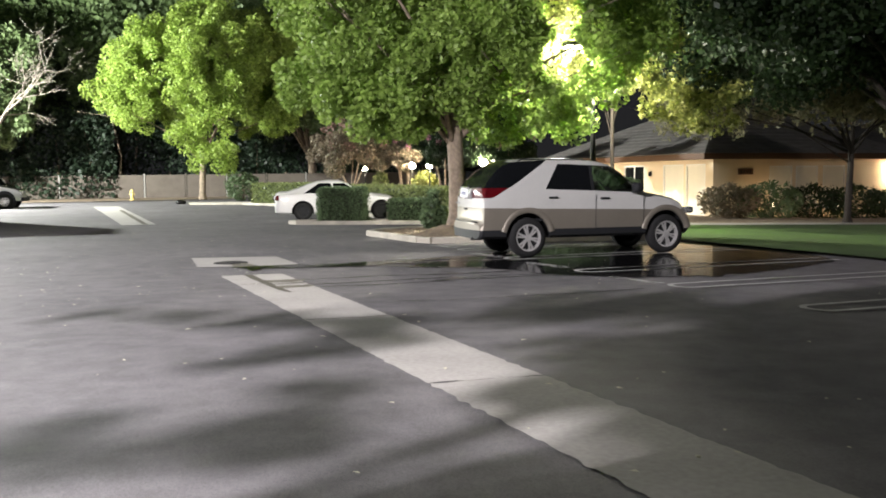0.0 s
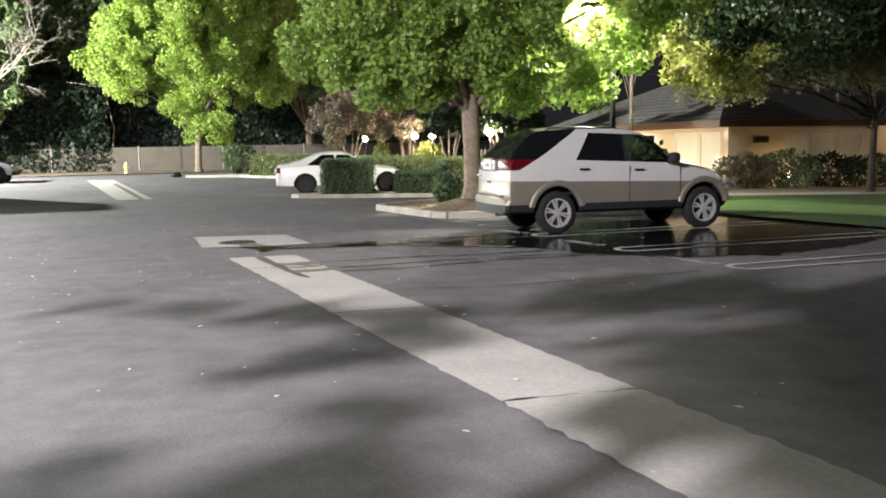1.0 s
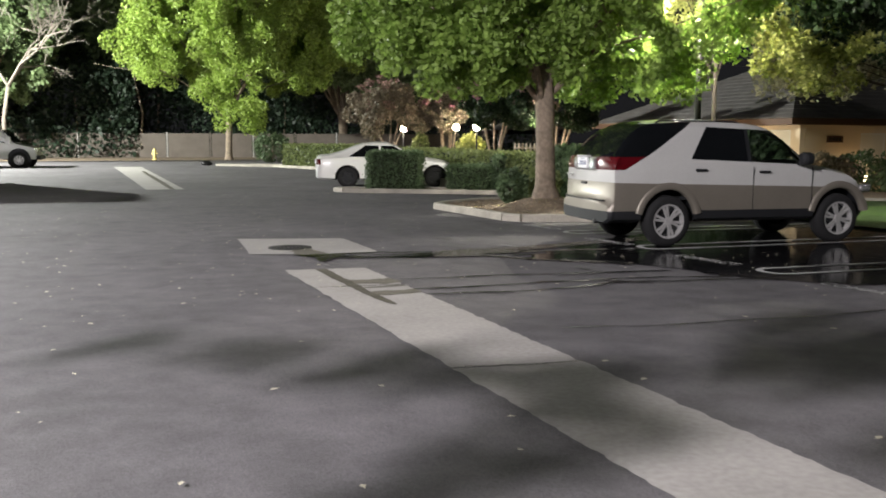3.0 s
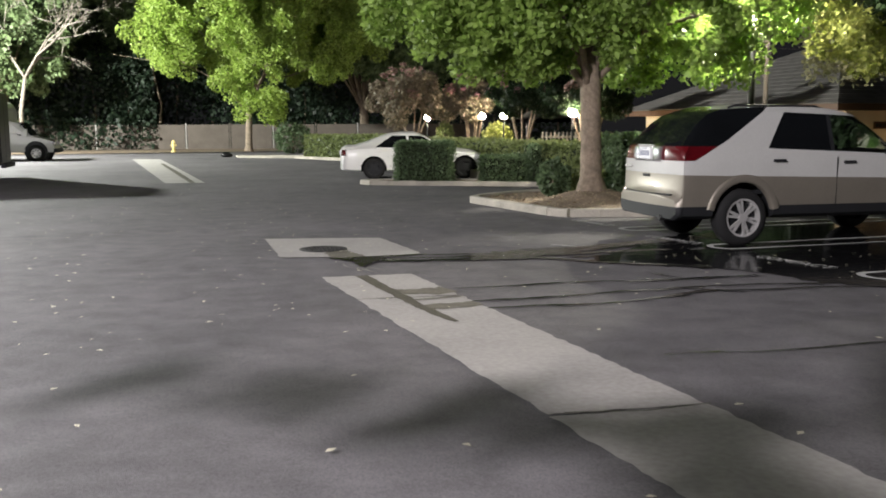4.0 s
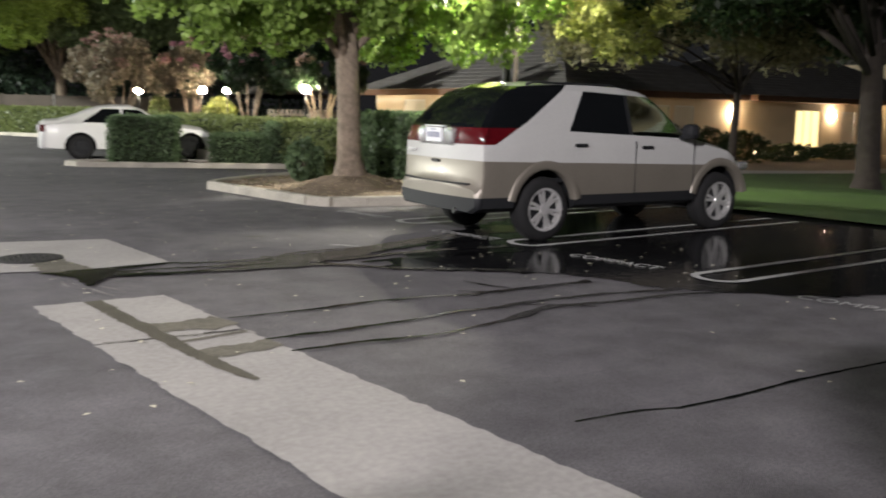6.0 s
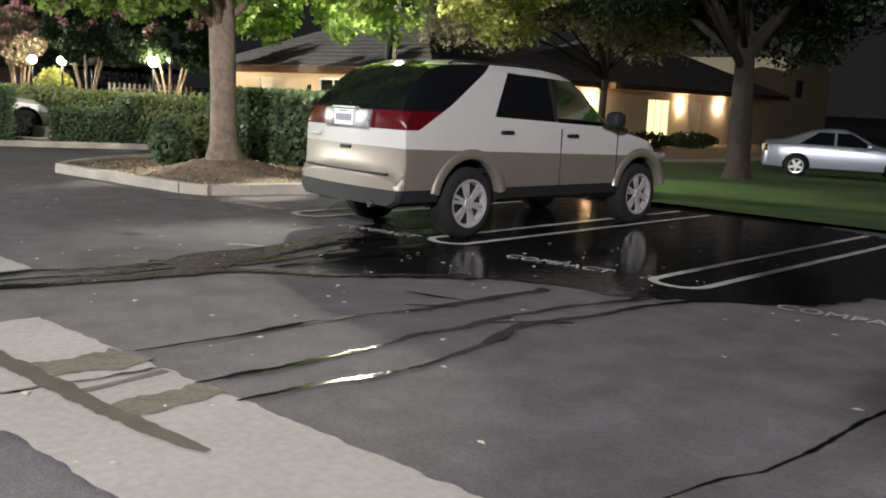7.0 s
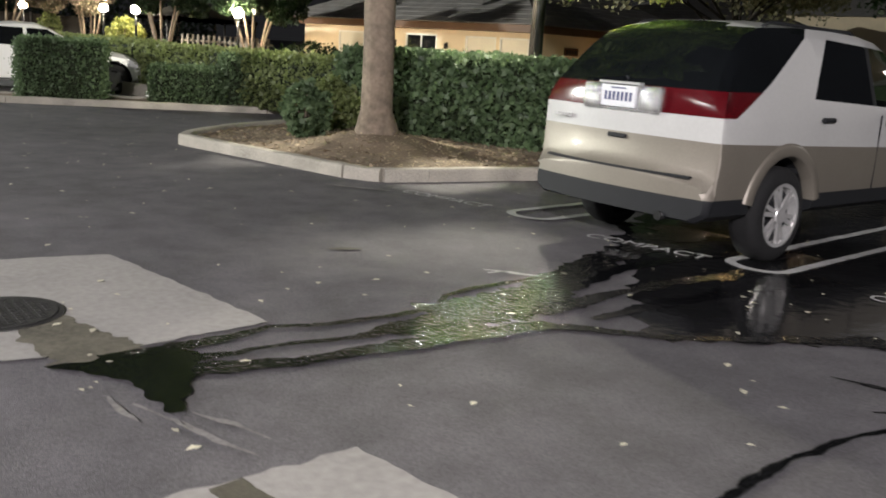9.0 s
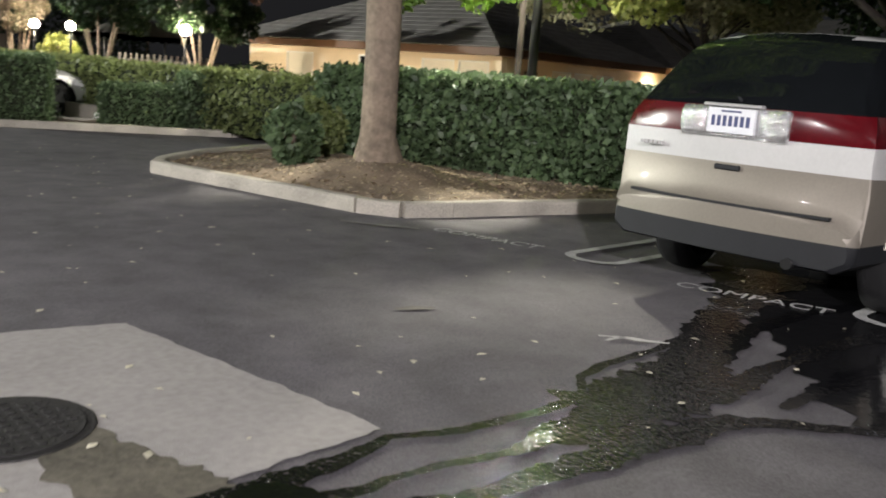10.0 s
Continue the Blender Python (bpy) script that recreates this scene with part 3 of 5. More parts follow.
def soil_mound(island, pts, peaks, base=0.09):
    """The soil in an island, heaped where the trunk stands."""
    bm = bmesh.new()
    bm.faces.new([bm.verts.new((x, y, 0)) for x, y in pts])
    xs, ys = [p[0] for p in pts], [p[1] for p in pts]
    for no, lo, hi in (((1, 0, 0), min(xs), max(xs)), ((0, 1, 0), min(ys), max(ys))):
        for c in np.arange(lo + 0.12, hi, 0.12):
            bmesh.ops.bisect_plane(bm, geom=bm.verts[:] + bm.edges[:] + bm.faces[:], plane_co=Vector(no) * float(c), plane_no=no)
    for v in bm.verts:
        z = base + 0.025 * noise.noise(v.co * 3) + 0.015 * noise.noise(v.co * 9)
        for x, y, h, r in peaks:
            z += h * math.exp(-((v.co.x - x) ** 2 + (v.co.y - y) ** 2) / r**2)
        v.co.z = z
    for f in bm.faces:
        f.smooth = True
    bm.normal_update()
    if bm.faces[:][0].normal.z < 0:
        bmesh.ops.reverse_faces(bm, faces=bm.faces[:])
    part("soil", bm, SOIL, island)


ISLAND = [(-1.56, 8.0), (-1.5, 7.6), (-0.95, 4.8), (-0.72, 4.42), (-0.2, 4.3), (1.4, 4.02), (4.4, 3.5), (5.2, 3.9), (4.2, 10.2), (2.6, 10.7), (-0.4, 9.2), (-1.3, 8.4)]
isl = thing("planted_island", pose(0, 0, 0), "kerbed island of bare soil round a tree", "island", kind="structure")
kerb_run(isl, ISLAND, True, 0.15, 0.17, 3.2)
soil_mound(isl, ISLAND, [(0.5, 6.3, 0.28, 0.9)])
# dry needles and twigs on the soil
r_ = np.random.default_rng(61)
ps = []
while len(ps) < 5200:
    x, y = r_.uniform(-1.3, 5.0), r_.uniform(3.7, 10.2)
    edge = False
    for (x0, y0), (x1, y1) in zip(ISLAND, ISLAND[1:] + ISLAND[:1]):
        if (y0 > y) != (y1 > y) and x < x0 + (y - y0) * (x1 - x0) / (y1 - y0):
            edge = not edge
    if edge:
        c = Vector((x, y, 0))
        ps.append((x, y, 0.1 + 0.025 * noise.noise(c * 3) + 0.015 * noise.noise(c * 9) + 0.28 * math.exp(-((x - 0.5) ** 2 + (y - 6.3) ** 2) / 0.81)))
leaves("needle_litter", np.array(ps), 0.05, STRAW, isl, flat=4.0, seed=61)
MEDIAN = [(-2.95, 15.55), (-2.75, 15.0), (-2.3, 14.7), (2.1, 12.75), (3.3, 12.6), (3.6, 13.8), (2.6, 14.3), (-2.2, 15.85), (-2.7, 15.9)]
med = thing("planted_median", pose(0, 0, 0), "narrow kerbed median of soil with clipped bushes", "island", kind="structure")
kerb_run(med, MEDIAN, True, 0.13)
soil_mound(med, MEDIAN, [])
bed = thing("planted_bed", pose(0, 0, 0), "long kerbed bed of soil under the hedge", "planting bed", kind="structure")
BED = [lot(3.45, 14.4), lot(5.4, 14.4), lot(5.4, 32), lot(4.6, 35.2), lot(2.2, 37.5), lot(-0.8, 39), lot(-0.9, 37.6), lot(1.6, 35.6), lot(3.45, 31)]
kerb_run(bed, BED, True, 0.3, 0.15, 2.4)
soil_mound(bed, BED, [], 0.2)


# ---- hedges ----
def hedge(name, m, dims, leaf, size, count, label, top_only=False, seed=1, round_=0.12, core=None):
    """A clipped hedge: a solid core, coloured near black for the shade inside, with small leaves all over it."""
    h = thing(name, m, label, "hedge")
    lx, ly, lz = dims
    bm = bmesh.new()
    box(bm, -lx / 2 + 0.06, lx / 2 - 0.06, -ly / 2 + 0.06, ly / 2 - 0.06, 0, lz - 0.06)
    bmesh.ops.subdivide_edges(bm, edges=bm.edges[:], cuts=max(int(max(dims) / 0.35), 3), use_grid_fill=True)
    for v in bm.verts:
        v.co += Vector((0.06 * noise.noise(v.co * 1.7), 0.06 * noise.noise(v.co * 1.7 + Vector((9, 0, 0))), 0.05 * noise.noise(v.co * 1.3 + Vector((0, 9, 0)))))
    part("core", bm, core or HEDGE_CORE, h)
    r = np.random.default_rng(seed)
    areas = np.array([lx * ly, lx * lz, lx * lz, ly * lz, ly * lz])
    face = r.choice(5, count, p=areas / areas.sum())
    u, v = r.uniform(-0.5, 0.5, count), r.uniform(0.0, 1, count)
    p = np.zeros((count, 3))
    for i in range(5):
        k = face == i
        if i == 0:
            p[k] = np.stack([u[k] * lx, (v[k] - 0.5) * ly, np.full(k.sum(), lz)], 1)
        elif i < 3:
            p[k] = np.stack([u[k] * lx, np.full(k.sum(), (-0.5, 0.5)[i - 1] * ly), v[k] * lz], 1)
        else:
            p[k] = np.stack([np.full(k.sum(), (-0.5, 0.5)[i - 3] * lx), u[k] * ly, v[k] * lz], 1)
    # rounded shoulders and an uneven clip
    over = np.clip((p[:, 2] - lz + round_) / round_, 0, 1)
    p[:, :2] *= 1 - 0.1 * over[:, None] * round_ / max(min(lx, ly), 0.3)
    bulge = np.array([noise.noise(Vector(q) * 1.4 + Vector((seed, 0, 0))) for q in p[:: max(count // 6000, 1)]])
    bulge = np.repeat(bulge, max(count // 6000, 1))[:count]
    bulge = np.pad(bulge, (0, count - len(bulge)))
    p += r.normal(size=p.shape) * (0.05, 0.05, 0.035) + (bulge * 0.05)[:, None] * np.sign(p) * (1, 1, 0.6)
    p[:, 2] = np.maximum(p[:, 2], 0.02)
    leaves("leaves", p, size, leaf, h, seed=seed)
    return h


hedge("hedge", pose(3.22, 7.0, 0.08, 0, 0, 16), (1.1, 5.8, 1.3), LEAF_HEDGE, 0.105, 23000, "dense dark green broad-leaved hedge beside a tree", seed=2)
hedge("clipped_hedge", pose(*lot(4.35, 13.6), 0.08, 0, 0, 8.5), (1.1, 7.4, 1.08), LEAF_TRIM, 0.09, 16000, "long clipped light green hedge lit from above", seed=3)
hedge("clipped_hedge", pose(*lot(4.3, 23.4), 0.1, 0, 0, 8.5), (1.1, 12, 1.1), LEAF_TRIM, 0.1, 16000, "long clipped light green hedge lit from above", seed=4)
hedge("clipped_hedge", pose(*lot(3.6, 32.9), 0.16, 0, 0, 20), (1.1, 7.4, 1.15), LEAF_TRIM, 0.12, 9000, "clipped light green hedge behind a parked sedan", seed=5)
hedge("box_bush", pose(-1.2, 14.98, 0.08, 0, 0, -20), (1.55, 0.85, 1.12), LEAF_HEDGE, 0.06, 9000, "square clipped dark green bush on the median", seed=6)
hedge("box_bush", pose(0.95, 14.1, 0.08, 0, 0, -20), (1.3, 0.8, 0.72), LEAF_HEDGE, 0.06, 6000, "low clipped dark green bush on the median", seed=7)
hedge("box_bush", pose(2.2, 13.6, 0.08, 0, 0, -20), (1.2, 0.9, 1.0), LEAF_HEDGE, 0.07, 6000, "clipped green bush at the median's end", seed=8)


def shrub(name, m, radii, leaf, size, count, label, seed):
    s = thing(name, m, label, "bush")
    bm = bmesh.new()
    r = np.random.default_rng(seed)
    for _ in range(9):
        a, q = r.uniform(0, 6.28), r.uniform(0.3, 0.9)
        tube(bm, [(0, 0, -0.05), (math.cos(a) * radii[0] * q * 0.4, math.sin(a) * radii[1] * q * 0.4, radii[2] * 0.8), (math.cos(a) * radii[0] * q, math.sin(a) * radii[1] * q, radii[2] * 1.6)], [0.025, 0.015, 0.006], 5)
    part("stem", bm, BARK, s)
    e = r.normal(size=(count, 3))
    e /= np.linalg.norm(e, axis=1)[:, None]
    p = e * np.array(radii) * (r.uniform(0.3, 1, (count, 1)) ** 0.4) + (0, 0, radii[2])
    p += 0.3 * min(radii) * np.array([noise.noise_vector(Vector(q) * 2.2 / max(min(radii), 0.4)) for q in p]) * (1, 1, 1.6)
    p[:, 2] = np.maximum(p[:, 2], 0.02)
    leaves("leaves", p, size, leaf, s, seed=seed)


shrub("shrub", pose(0.15, 7.7, 0.1), (0.36, 0.36, 0.4), LEAF_HEDGE, 0.1, 1900, "loose green shrub on the soil by the kerb", 11)
shrub("shrub", pose(1.3, 8.9, 0.1), (0.5, 0.45, 0.4), LEAF_TRIM, 0.09, 3500, "loose yellow-green shrub behind a tree trunk", 12)
for k, (a, b, rx, rz, leaf) in enumerate([(17.3, 14.4, 1.3, 0.7, LEAF_MYRTLE), (19.6, 14.6, 1.6, 0.75, LEAF_HEDGE), (22.3, 14.8, 1.6, 0.72, LEAF_SHADED), (25.0, 14.9, 1.7, 0.72, LEAF_SHADED), (27.5, 15, 1.5, 0.7, LEAF_SHADED), (31.5, 15, 2.2, 0.4, LEAF_SHADED), (36.5, 15, 2.2, 0.4, LEAF_SHADED), (16.3, 26.5, 1.6, 0.75, LEAF_SHADED)]):
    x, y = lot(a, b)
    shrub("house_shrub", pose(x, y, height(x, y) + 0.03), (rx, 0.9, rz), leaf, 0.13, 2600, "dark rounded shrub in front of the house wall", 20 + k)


# ---- vehicles ----
def bow(bm):
    """Rounds a car's tail and nose in plan."""
    for v in bm.verts:
        k = (v.co.y / 0.85) ** 2
        v.co.x += 0.085 * k * min(max((-0.35 - v.co.x) / 0.45, 0), 1) - 0.16 * k * min(max((v.co.x - 3.05) / 0.4, 0), 1)


def shell(st, wheels, arch_r, cuts, arch_y):
    """A closed car body lofted through stations (x, half width, sill, belt, roof, roof half width), with wheel arches cut out and planes cut in."""
    st = np.array(st)
    xs = np.unique(np.concatenate([np.linspace(st[0, 0], st[-1, 0], 46), st[:, 0]]))
    col = [np.interp(xs, st[:, 0], st[:, k]) for k in range(1, 6)]
    bm = bmesh.new()
    rings = []
    for x, w, sill, belt, zr, wt in zip(xs, *col):
        belt = min(belt, zr - 0.05)
        lev = [(w - 0.1, sill), (w - 0.015, sill + 0.05), (w, sill + 0.6 * (belt - sill) * 0.5), (w + 0.004, sill + 0.6 * (belt - sill)), (w - 0.012, belt - 0.12 * (belt - sill)), (w - 0.035, belt)]
        top = [(wt + 0.045, max(zr - 0.11, belt + 0.012)), (wt - 0.03, max(zr - 0.035, belt + 0.025)), (wt * 0.6, zr - 0.004), (wt * 0.25, zr + 0.012)]
        half = lev + [((lev[-1][0] * (1 - k) + top[0][0] * k), (lev[-1][1] * (1 - k) + top[0][1] * k)) for k in (0.33, 0.67)] + top
        rings.append([bm.verts.new((x, -y, z)) for y, z in half] + [bm.verts.new((x, y, z)) for y, z in half[::-1]])
    n = len(rings[0])
    for a, b in zip(rings, rings[1:]):
        for k in range(n):
            bm.faces.new((a[k], b[k], b[(k + 1) % n], a[(k + 1) % n]))
    # the two ends, closed by a grid that can be rounded
    for ring in (rings[0], rings[-1]):
        h = n // 2
        grid = [[ring[k]] + [bm.verts.new(ring[k].co.lerp(ring[n - 1 - k].co, c / 10)) for c in range(1, 10)] + [ring[n - 1 - k]] for k in range(h)]
        for a, b in zip(grid, grid[1:]):
            for c in range(10):
                bm.faces.new((a[c], a[c + 1], b[c + 1], b[c]))
    bow(bm)
    bmesh.ops.recalc_face_normals(bm, faces=bm.faces)
    me = bpy.data.meshes.new("shell")
    bm.to_mesh(me)
    bm.free()
    ob = new("shell", me)
    cb = bmesh.new()
    for x in wheels:
        for s in (-1, 1):
            cyl(cb, (x, s * (arch_y + 0.1), wheels[x]), (0, 1, 0), arch_r, 0.75, 36)
    cm = bpy.data.meshes.new("arch")
    cb.to_mesh(cm)
    cb.free()
    cutter = new("arch", cm)
    mod = ob.modifiers.new("arches", "BOOLEAN")
    mod.object, mod.operation, mod.solver = cutter, "DIFFERENCE", "EXACT"
    out = bpy.data.meshes.new_from_object(ob.evaluated_get(bpy.context.evaluated_depsgraph_get()))
    bpy.data.objects.remove(ob)
    bpy.data.objects.remove(cutter)
    bm = bmesh.new()
    bm.from_mesh(out)
    bpy.data.meshes.remove(out)
    for (x, z), (nx, nz) in cuts:
        bmesh.ops.bisect_plane(bm, geom=bm.verts[:] + bm.edges[:] + bm.faces[:], plane_co=(x, 0, z), plane_no=(nx, 0, nz), dist=1e-5)
    return bm


def split(bm, classify, car, mats):
    """Parts of a body by what each face belongs to."""
    groups = {}
    bm.normal_update()
    for f in bm.faces:
        c = f.calc_center_median()
        groups.setdefault(classify(c.x, c.y, c.z, f.normal), []).append(f)
    made = {}
    for key, fs in groups.items():
        nb = bmesh.new()
        seen = {}
        for f in fs:
            for v in f.verts:
                if v not in seen:
                    seen[v] = nb.verts.new(v.co)
            nb.faces.new([seen[v] for v in f.verts]).smooth = True
        nb.normal_update()
        for e in nb.edges:
            if len(e.link_faces) == 2 and e.calc_face_angle(0) > 0.55:
                e.smooth = False
        name, side = key
        made[key] = part(name, nb, mats[name][0], car, mats[name][1])
    bm.free()
    return made


def line(p, q):
    """A cutting plane through two side-view points, and its side test (positive above and ahead)."""
    dx, dz = q[0] - p[0], q[1] - p[1]
    l = math.hypot(dx, dz)
    return (p, (-dz / l, dx / l))


def above(cut, x, z):
    (px, pz), (nx, nz) = cut
    return (x - px) * nx + (z - pz) * nz > 0


def wheel(car, x, y, r, side, rim_r, spokes, width=0.24, rim_mat=None):
    """A tyre with a spoked rim."""
    bm = bmesh.new()
    prof = [(rim_r, -0.5), (rim_r + 0.02, -0.52), (r - 0.06, -0.5), (r - 0.015, -0.4), (r, -0.2), (r, 0.2), (r - 0.015, 0.4), (r - 0.06, 0.5), (rim_r + 0.02, 0.52), (rim_r, 0.5)]
    n = 40
    rings = [[bm.verts.new((math.cos(2 * math.pi * k / n) * q, w * width, math.sin(2 * math.pi * k / n) * q)) for q, w in prof] for k in range(n)]
    for k in range(n):
        a, b = rings[k], rings[(k + 1) % n]
        for i in range(len(prof)):
            j = (i + 1) % len(prof)
            f = bm.faces.new((a[i], b[i], b[j], a[j]))
            f.smooth = True
    bmesh.ops.recalc_face_normals(bm, faces=bm.faces)
    tyre = part("wheel", bm, TYRE, car, "black rubber tyre on an alloy rim")
    tyre.matrix_local = pose(x, y, r)
    bm = bmesh.new()
    o = side * width * 0.5
    cyl(bm, (0, o * 0.3, 0), (0, 1, 0), rim_r, 0.03, 32, mat=1)
    for k in range(28):
        a0, a1 = 2 * math.pi * k / 28, 2 * math.pi * (k + 1) / 28
        vs = [bm.verts.new((math.cos(a) * q, yy, math.sin(a) * q)) for a in (a0, a1) for q, yy in ((rim_r + 0.005, o * 1.04), (rim_r - 0.022, o * 1.0), (rim_r - 0.03, o * 0.35))]
        bm.faces.new((vs[0], vs[3], vs[4], vs[1]))
        bm.faces.new((vs[1], vs[4], vs[5], vs[2]))
    hw = 0.017 if spokes > 8 else 0.024 if spokes > 6 else 0.038
    for k in range(spokes):
        m = Matrix.Rotation(2 * math.pi * (k + (0.3 if spokes < 9 else 0.22 * (-1) ** k)) / spokes, 4, "Y") @ Matrix.Translation((0, o * 0.85, 0)) @ Matrix.Rotation(math.pi / 2, 4, "X")
        for v in box(bm, 0.03, rim_r - 0.015, -hw, hw, -0.012, 0.012):
            v.co = m @ v.co
    cyl(bm, (0, o * 0.85, 0), (0, 1, 0), 0.062, 0.05, 18)
    bmesh.ops.recalc_face_normals(bm, faces=bm.faces)
    part("rim", bm, [rim_mat or CHROME, DARKPLASTIC], tyre, "bright spoked alloy rim")
    return tyre


def suv():
    car = thing("suv", pose(0, 0.875, 0) @ Matrix.Diagonal((1, 1.04, 1.04, 1)), "white sport utility car with beige lower cladding parked on wet asphalt", "car")
    st = [(-1.02, 0.82, 0.36, 0.56, 0.64, 0.79), (-0.99, 0.85, 0.34, 0.59, 0.675, 0.8), (-0.952, 0.86, 0.34, 0.65, 0.75, 0.81), (-0.935, 0.865, 0.35, 1.08, 1.2, 0.81), (-0.9, 0.87, 0.35, 1.12, 1.3, 0.79),
          (-0.8, 0.874, 0.35, 1.13, 1.42, 0.74), (-0.6, 0.88, 0.35, 1.14, 1.59, 0.69), (-0.42, 0.884, 0.35, 1.14, 1.7, 0.66), (-0.2, 0.886, 0.35, 1.14, 1.762, 0.64), (0.3, 0.89, 0.35, 1.14, 1.79, 0.63), (0.9, 0.89, 0.35, 1.13, 1.79, 0.63), (1.3, 0.89, 0.35, 1.12, 1.775, 0.63),
          (1.6, 0.89, 0.35, 1.115, 1.735, 0.63), (1.78, 0.89, 0.35, 1.11, 1.68, 0.63), (2.0, 0.888, 0.35, 1.105, 1.54, 0.65), (2.25, 0.886, 0.35, 1.1, 1.34, 0.69), (2.47, 0.885, 0.35, 1.09, 1.18, 0.75), (2.7, 0.88, 0.35, 1.06, 1.135, 0.77), (3.0, 0.87, 0.35, 1.0, 1.075, 0.75), (3.3, 0.83, 0.35, 0.9, 0.98, 0.7), (3.47, 0.75, 0.35, 0.78, 0.86, 0.62), (3.55, 0.66, 0.38, 0.64, 0.7, 0.55)]
    diag, diag_low = line((-0.3, 1.28), (0.52, 1.79)), line((-0.72, 1.07), (-0.26, 1.31))
    c_pillar = line((0.36, 1.22), (0.68, 1.7))
    b1, b2 = line((1.3, 1.0), (1.3, 1.9)), line((1.36, 1.0), (1.36, 1.9))
    a_front, a_top = line((1.72, 1.67), (2.33, 1.17)), line((1.66, 1.72), (2.47, 1.1))
    w_bot, w_top = line((0.3, 1.235), (2.3, 1.15)), line((0.5, 1.695), (1.75, 1.64))
    clad = line((-1.0, 0.915), (3.5, 0.81))
    flat = [((0, z), (0, 1)) for z in (0.515, 0.68, 1.085, 1.265)]
    bump = ((-0.86, 0), (1, 0))
    cuts = flat + [clad, diag, diag_low, c_pillar, b1, b2, a_front, a_top, w_bot, w_top, bump]
    bm = shell(st, {0.0: 0.375, 2.85: 0.375}, 0.44, cuts, 0.78)

    def kind(x, y, z, n):
        s = "l" if y > 0 else "r"
        for wx in (0, 2.85):
            if math.hypot(x - wx, z - 0.375) < 0.445 and abs(y) < 0.875:
                return ("wheel_well", (wx, s))
        if z < 0.515 or n.z < -0.8:
            return ("sill", "")
        rear = above(diag, x, z) and above(diag_low, x, z)
        if z > 1.265 and rear and (x < -0.25 or (x < 0.56 and n.z < 0.72)):
            return ("rear_window", "")
        if 1.085 < z < 1.265 and rear and x < -0.3:
            return ("taillight", s)
        if not above(clad, x, z):
            return ("cladding", "")
        if abs(n.y) > 0.5 and above(w_bot, x, z) and not above(w_top, x, z) and z > 1.13:
            if 1.3 < x < 1.36:
                return ("door_pillar", s)
            if x > 0.2 and not above(c_pillar, x, z) and x < 1.3:
                return ("rear_side_window", s)
            if x > 1.36 and not above(a_front, x, z):
                return ("front_side_window", s)
        if 1.66 < x < 2.47 and n.x > 0.25 and abs(y) < 0.7 and z > 1.17:
            return ("windscreen", "")
        return ("body", "")

    mats = {"body": (CAR_WHITE, ""), "cladding": (BEIGE, "beige metallic lower cladding"), "sill": (DARKPLASTIC, "dark plastic sill and bumper base"), "wheel_well": (DARKPLASTIC, ""), "rear_window": (GLASS, "dark tinted wrap-round rear glass"),
            "taillight": (RED, "red taillight lens"), "rear_side_window": (GLASS, "dark tinted glass"), "front_side_window": (TINT, "clear tinted glass"), "windscreen": (TINT, ""), "door_pillar": (DARKPLASTIC, "black pillar between the side windows")}
    split(bm, kind, car, mats)
    for x in (0, 2.85):
        for s in (-1, 1):
            wheel(car, x, s * 0.765, 0.365, s, 0.24, 12)
            bm = bmesh.new()
            rows = [[bm.verts.new((x + q * math.cos(a), s * yy, 0.375 + q * math.sin(a))) for q, yy in ((0.436, 0.8), (0.436, 0.896), (0.448, 0.905), (0.51, 0.9), (0.535, 0.89), (0.538, 0.85))] for a in np.linspace(0.2, math.pi - 0.2, 30)]
            for ra, rb in zip(rows, rows[1:]):
                for i in range(5):
                    bm.faces.new((ra[i], rb[i], rb[i + 1], ra[i + 1])).smooth = True
            bmesh.ops.recalc_face_normals(bm, faces=bm.faces)
            part("arch_flare", bm, BEIGE, car, "beige wheel arch flare")
    # tail: plate panel, plate, lamps, handle, bumper seam, wiper
    bm = bmesh.new()
    box(bm, -0.955, -0.88, -0.37, 0.37, 1.062, 1.262, 0.02)
    panel = part("plate_panel", bm, CLEAR, car, "clear panel between the taillights")
    for s in (-1, 1):
        bm = bmesh.new()
        r_ = bmesh.ops.create_uvsphere(bm, u_segments=20, v_segments=12, radius=1)
        for v in r_["verts"]:
            v.co = (-0.95 + 0.026 * v.co.x, s * 0.275 + 0.1 * math.copysign(abs(v.co.y) ** 0.45, v.co.y), 1.163 + 0.088 * math.copysign(abs(v.co.z) ** 0.45, v.co.z))
        for f in bm.faces:
            f.smooth = True
        part("reversing_lamp", bm, CLEAR, panel, "clear reversing lamp lens")
    bm = bmesh.new()
    box(bm, -0.984, -0.955, -0.165, 0.165, 1.095, 1.252, 0.006)
    plate = part("number_plate", bm, PLATE, panel, "white number plate with illegible bars")
    bm = bmesh.new()
    for k in range(7):
        y = 0.12 - k * 0.04
        box(bm, -0.9865, -0.983, y - 0.012, y + 0.012, 1.14, 1.205)
    box(bm, -0.9865, -0.983, -0.07, 0.07, 1.227, 1.238)
    part("plate_bars", bm, PLATE_INK, panel)
    bm = bmesh.new()
    box(bm, -0.985, -0.93, -0.2, 0.2, 1.262, 1.282, 0.006)
    part("plate_strip", bm, CHROME, panel, "chrome strip over the number plate")
